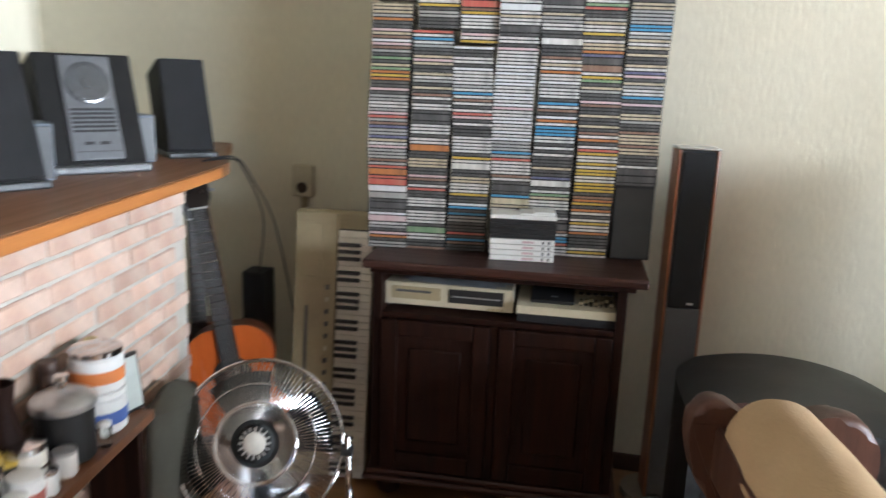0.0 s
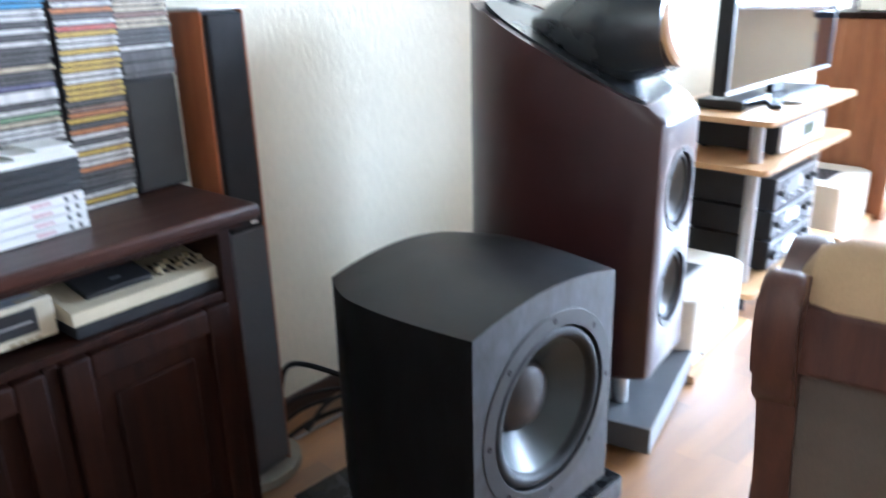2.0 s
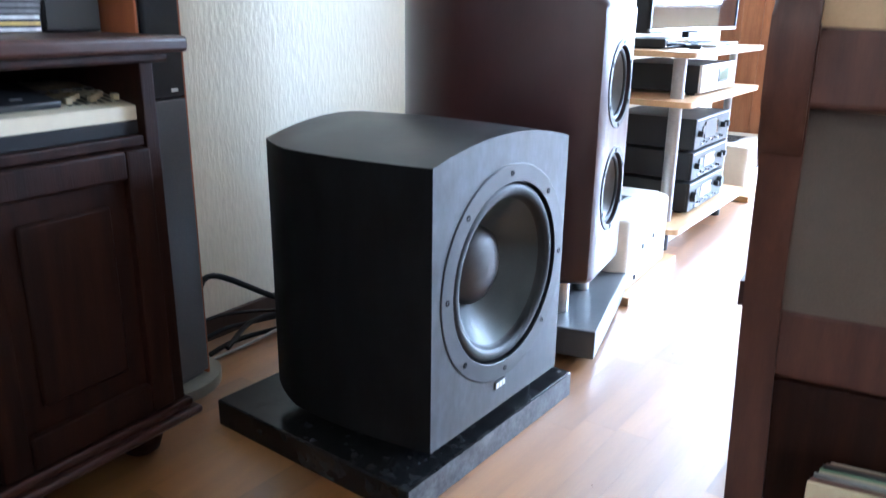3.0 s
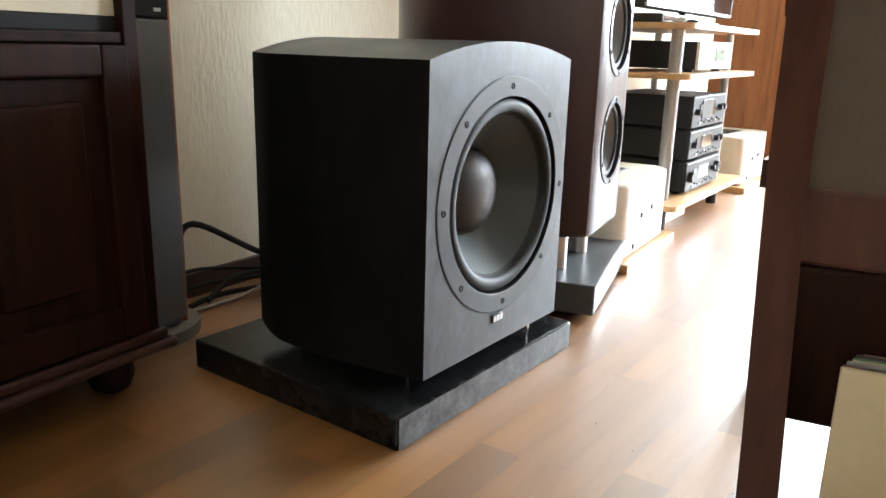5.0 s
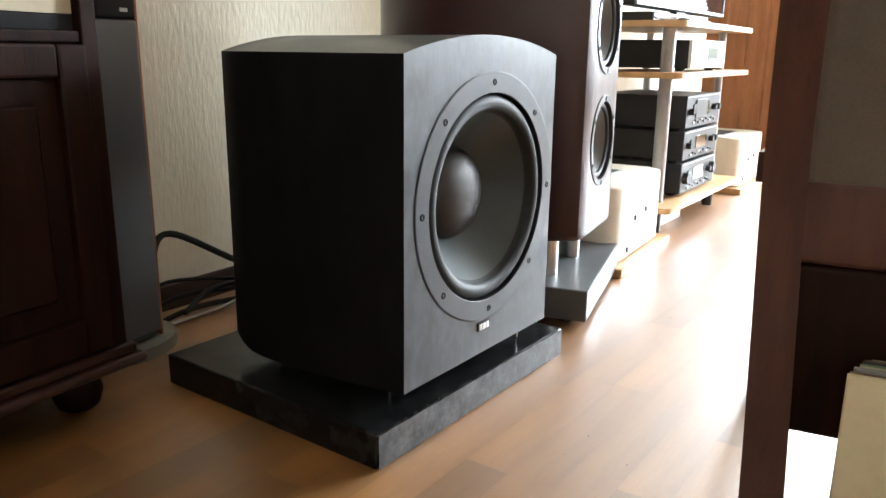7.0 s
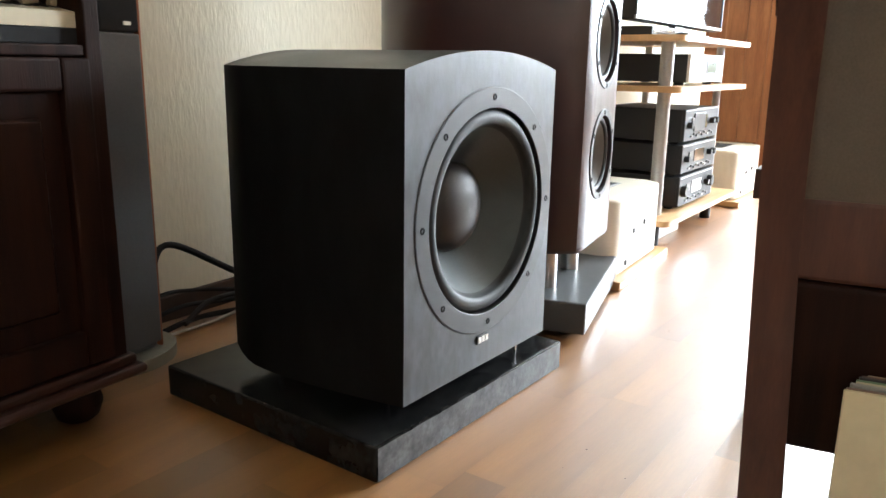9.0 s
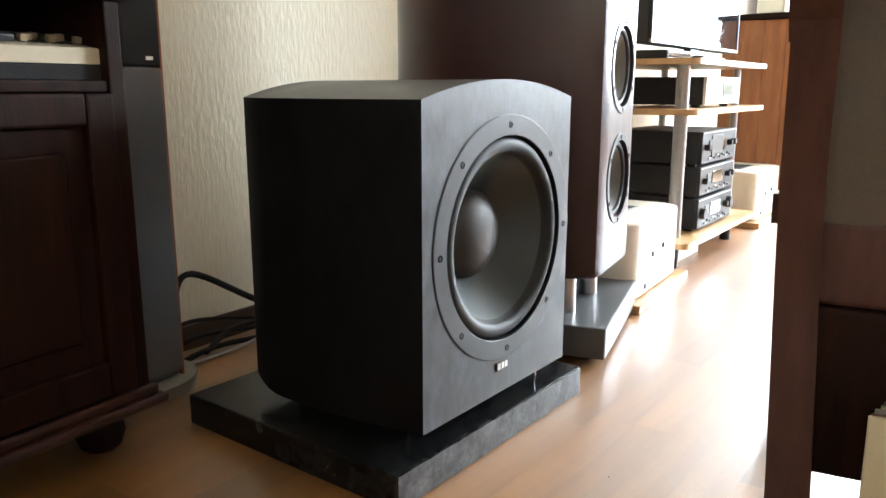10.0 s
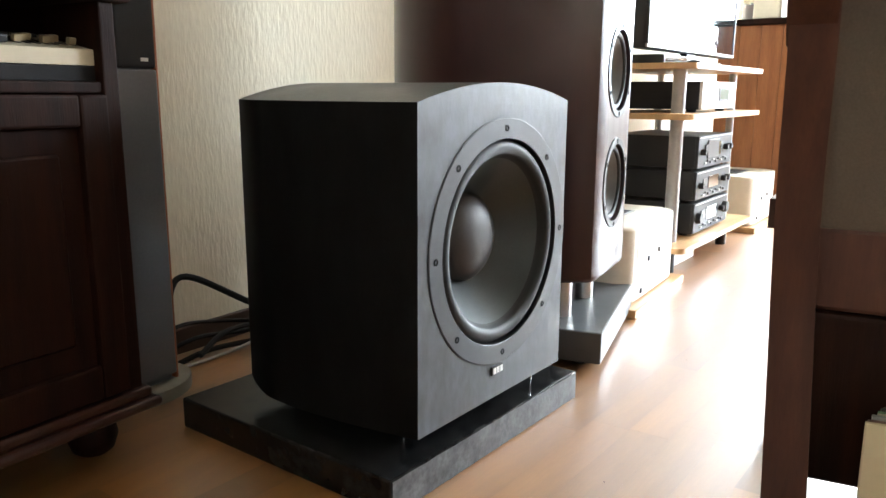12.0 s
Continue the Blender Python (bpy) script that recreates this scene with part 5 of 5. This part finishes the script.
def build_fan():
    f = thing("floor_fan", pose(-0.372, 2.04, 0), "chrome floor fan with round wire guard tilted upwards", "fan")
    R = 0.222
    hub = pose(0, 0, 0.40, 0, 0, 8) @ pose(0, 0, 0, 62, 0, 0)   # its z points out of the front
    part("guard_rim", tube(B(), [hub @ Vector((R * math.cos(2 * math.pi * i / 64), R * math.sin(2 * math.pi * i / 64), 0)) for i in range(64)], 0.006, 8, True), M_CHROME, f)
    bm, bb_ = B(), B()
    for i in range(110):
        a = 2 * math.pi * i / 110
        pts, back = [], []
        for t in (0.0, 0.2, 0.5, 0.8, 0.95, 1.0):
            r = 0.062 + (R - 0.062) * t
            pts.append(hub @ Vector((r * math.cos(a), r * math.sin(a), 0.062 * (1 - t ** 3))))
            back.append(hub @ Vector((r * math.cos(a), r * math.sin(a), -0.085 * (1 - t ** 4))))
        if i == 0:
            front = part("front_wire", tube(bm, pts, 0.0014, 5), M_CHROME, f)
            rear = part("rear_wire", tube(bb_, back, 0.0011, 5), M_CHROME, f)
            continue
        for src in (front, rear) if i % 2 == 0 else (front,):
            wire = new(src.name.split(".")[0], src.data)
            wire.parent, wire.matrix_basis = f, hub @ pose(0, 0, 0, 0, 0, 360 * i / 110) @ hub.inverted()
    for r, z in ((0.155, 0.051), (0.105, 0.06)):
        part("guard_ring", tube(B(), [hub @ Vector((r * math.cos(2 * math.pi * i / 48), r * math.sin(2 * math.pi * i / 48), z)) for i in range(48)], 0.002, 6, True), M_CHROME, f)
    part("centre_plate", lathe(B(), [(0.108, 0.052), (0.109, 0.058), (0.104, 0.062), (0.097, 0.060), (0.094, 0.055)], hub, 48, loop=True), M_CHROME, f)
    part("centre_dish", lathe(B(), [(0.094, 0.055), (0.07, 0.052), (0.05, 0.058), (0.042, 0.072), (0.030, 0.072)], hub, 40, caps=False), M_FANDARK, f)
    part("centre_badge", lathe(B(), [(0.029, 0.066), (0.029, 0.074), (0.024, 0.077), (0.001, 0.078)], hub, 32), M_JAR, f, "round pale centre badge")
    for k in range(16):
        part("hub_tooth", box(B(), 0.031, 0.041, -0.0025, 0.0025, 0.0722, 0.0745, 0.0006), M_SILVER, f, at=hub @ pose(0, 0, 0, 0, 0, 22.5 * k))
    part("motor", lathe(B(), [(0.03, -0.16), (0.062, -0.15), (0.068, -0.1), (0.066, -0.04), (0.03, -0.02), (0.028, 0.03), (0.002, 0.032)], hub, 32), M_STEEL, f)
    for k in range(4):
        bm = B()
        g = []
        for i in range(8):
            r = 0.035 + 0.16 * i / 7
            row = []
            for j in range(6):
                a = (j / 5 - 0.5) * (1.15 - 0.25 * i / 7)
                row.append(bm.verts.new(hub @ pose(0, 0, 0, 0, 0, 90 * k + 20) @ Vector((r * math.cos(a), r * math.sin(a), 0.03 * (j / 5 - 0.5) + 0.004))))
            g.append(row)
        for i in range(7):
            for j in range(5):
                bm.faces.new((g[i][j], g[i + 1][j], g[i + 1][j + 1], g[i][j + 1]))
        bmesh.ops.solidify(bm, geom=list(bm.faces), thickness=0.0015)
        part("blade", bm, M_FANDARK, f)
    for s in (-1, 1):
        part("stand_arm", tube(B(), smooth_line([(s * 0.238, 0.0, 0.44), (s * 0.245, -0.01, 0.3), (s * 0.24, -0.03, 0.1), (s * 0.2, -0.09, 0.012)], 6), 0.009, 10), M_CHROME, f)
        part("pivot_knob", cyl(B(), 0.016, 0.016, 0.222, 0.252, pose(0, 0, 0.40, 0, s * 90, 0), 16), M_BLACK, f)
    part("floor_bar", tube(B(), smooth_line([(-0.2, -0.09, 0.012), (-0.2, 0.1, 0.012), (-0.12, 0.2, 0.012), (0.12, 0.2, 0.012), (0.2, 0.1, 0.012), (0.2, -0.09, 0.012)], 6), 0.01, 10), M_CHROME, f)


build_fan()

# ---- wall outlet, cables ----
so = thing("wall_socket", ROOM @ pose(-1.66, 0, 0.975), "old cream double wall socket with surface wiring", "socket")
part("plate", box(B(), -0.04, 0.04, -0.03, -0.001, -0.06, 0.06, 0.008, 3), M_BEIGE, so)
part("plug_opening", cyl(B(), 0.02, 0.02, 0, 0.003, pose(0, -0.0305, -0.025, 90)), M_SKIRT, so)
part("cable_duct", box(B(), -0.012, 0.012, -0.014, -0.001, -0.955, -0.061, 0.003), M_CREAM, so)


def cable(pts, r, name="cable", label="black cable lying behind loudspeakers", m=M_CABLE):
    ob = part(name, tube(B(), smooth_line(pts, 8), r, 8), m)
    return tagged(ob, label, "cable")


cable([(0.95, 2.66, 0.02), (0.97, 2.68, 0.15), (1.03, 2.68, 0.21), (1.18, 2.60, 0.115), (1.28, 2.45, 0.05)], 0.008, label="thick black cable looping out of a column loudspeaker")
cable([(0.93, 2.68, 0.03), (1.0, 2.70, 0.085), (1.14, 2.68, 0.07), (1.3, 2.58, 0.04)], 0.005)
cable([(0.9, 2.70, 0.02), (1.05, 2.69, 0.045), (1.2, 2.66, 0.03), (1.4, 2.6, 0.012)], 0.006)
cable([(0.92, 2.66, 0.008), (1.06, 2.65, 0.02), (1.2, 2.61, 0.014), (1.36, 2.55, 0.008)], 0.007)
cable([(0.97, 2.64, 0.008), (1.1, 2.62, 0.009), (1.22, 2.57, 0.03), (1.3, 2.5, 0.008)], 0.004, label="thin grey cable on the floor behind a subwoofer", m=M_STEEL)
cable([(1.0, 2.62, 0.03), (1.12, 2.64, 0.055), (1.24, 2.60, 0.05), (1.36, 2.5, 0.02)], 0.007)
cable([(-0.60, 2.33, 1.114), (-0.545, 2.36, 1.118), (-0.52, 2.40, 1.08), (-0.53, 2.6, 0.9), (-0.62, 2.82, 0.64)], 0.0025, label="thin cable hanging down from a mantel shelf")
cable([(-0.61, 2.31, 1.114), (-0.54, 2.37, 1.122), (-0.50, 2.42, 1.05), (-0.49, 2.62, 0.85), (-0.47, 2.80, 0.4), (-0.46, 2.84, 0.05)], 0.0025, label="thin cable hanging down from a mantel shelf")
cable([(1.35, 1.99, 0.02), (1.3, 2.1, 0.008), (1.32, 2.3, 0.008), (1.4, 2.5, 0.012)], 0.006)

# ---- brickwork ----
brick_me = bpy.data.meshes.new("brick")
bm = box(B(), -0.05, 0.0, -0.0795, 0.0795, -0.020, 0.020, 0.004, 1)
bm.to_mesh(brick_me)
bm.free()
brick_me.materials.append(M_BRICK)
rb = random.Random(8)
for row in range(21):
    for c in range(13):
        y = BY1 - 0.081 - 0.168 * c - (0.084 if row % 2 else 0)
        if y < 0.2:
            continue
        ob = new("brick", brick_me)
        ob.parent = breast
        ob.matrix_basis = pose(BX + rb.uniform(-.003, .003), y, 0.025 + 0.0493 * row, rb.uniform(-.6, .6), 0, rb.uniform(-.8, .8))

# ---- floor strips ----
LAY = pose(0.69, 1.861, 0, 0, 0, -10)
PW, PL = 0.077, 0.405


def strip_mesh():
    bm = box(B(), 0.00006, PL - 0.00006, -PW + 0.00006, -0.00006, -0.012, 0.0)
    me = bpy.data.meshes.new("floor_strip")
    bm.to_mesh(me)
    bm.free()
    me.materials.append(M_FLOOR)
    return me


STRIP = strip_mesh()
M_FLOOR_FAR = M_FLOOR.copy()
fn, fl = M_FLOOR_FAR.node_tree.nodes, M_FLOOR_FAR.node_tree.links
geo = fn.new("ShaderNodeNewGeometry")
for link in list(fl):
    if link.from_node.bl_idname == "ShaderNodeObjectInfo":
        fl.new(geo.outputs["Random Per Island"], link.to_socket)
far_v, far_f = [], []
inv = ROOM.inverted()
rf = random.Random(5)
for r in range(-45, 52):
    shift = rf.uniform(0, PL)
    for c in range(-13, 16):
        m = LAY @ pose(c * PL + (shift if r else 0.0), r * PW, 0)
        a = [inv @ (m @ Vector(p)) for p in ((0, 0, 0), (PL, 0, 0), (PL, -PW, 0), (0, -PW, 0))]
        if any(p.x < U0 or p.x > END_U or p.y > -0.005 or p.y < V1 for p in a):
            continue
        w = m @ Vector((PL / 2, -PW / 2, 0))
        if 0.1 < w.x < 2.9 and 0.95 < w.y < 2.15:
            ob = new("floor_strip", STRIP)
            ob.parent = floor_bed
            ob.matrix_parent_inverse = ROOM.inverted()
            ob.matrix_basis = m
        else:
            i = len(far_v)
            far_v += [m @ Vector(p) for p in ((0.00006, -0.00006, 0), (PL - 0.00006, -0.00006, 0), (PL - 0.00006, -PW + 0.00006, 0), (0.00006, -PW + 0.00006, 0),
                                              (0.00006, -0.00006, -0.011), (PL - 0.00006, -0.00006, -0.011), (PL - 0.00006, -PW + 0.00006, -0.011), (0.00006, -PW + 0.00006, -0.011))]
            far_f += [(i + 3, i + 2, i + 1, i), (i, i + 1, i + 5, i + 4), (i + 1, i + 2, i + 6, i + 5), (i + 2, i + 3, i + 7, i + 6), (i + 3, i, i + 4, i + 7)]
me = bpy.data.meshes.new("floor_strips")
me.from_pydata([tuple(v) for v in far_v], [], far_f)
me.materials.append(M_FLOOR_FAR)
ob = new("floor_strips", me)
ob.parent = floor_bed
ob.matrix_parent_inverse = ROOM.inverted()
ob["kind"] = "stuff"


# ---- crumbs on the floor ----
rc_ = random.Random(21)
bm = B()
for k in range(14):
    x, y, q = rc_.uniform(0.62, 1.9), rc_.uniform(1.0, 1.78), rc_.uniform(0.0005, 0.0012)
    box(bm, x - q, x + q, y - q * rc_.uniform(0.6, 1.6), y + q, 0.0001, q * 1.2, 0.0003, 1)
crumbs = part("crumbs", bm, M_SKIRT)
tagged(crumbs, "dark crumbs and bits of dust on the floor", "crumbs", kind="stuff")
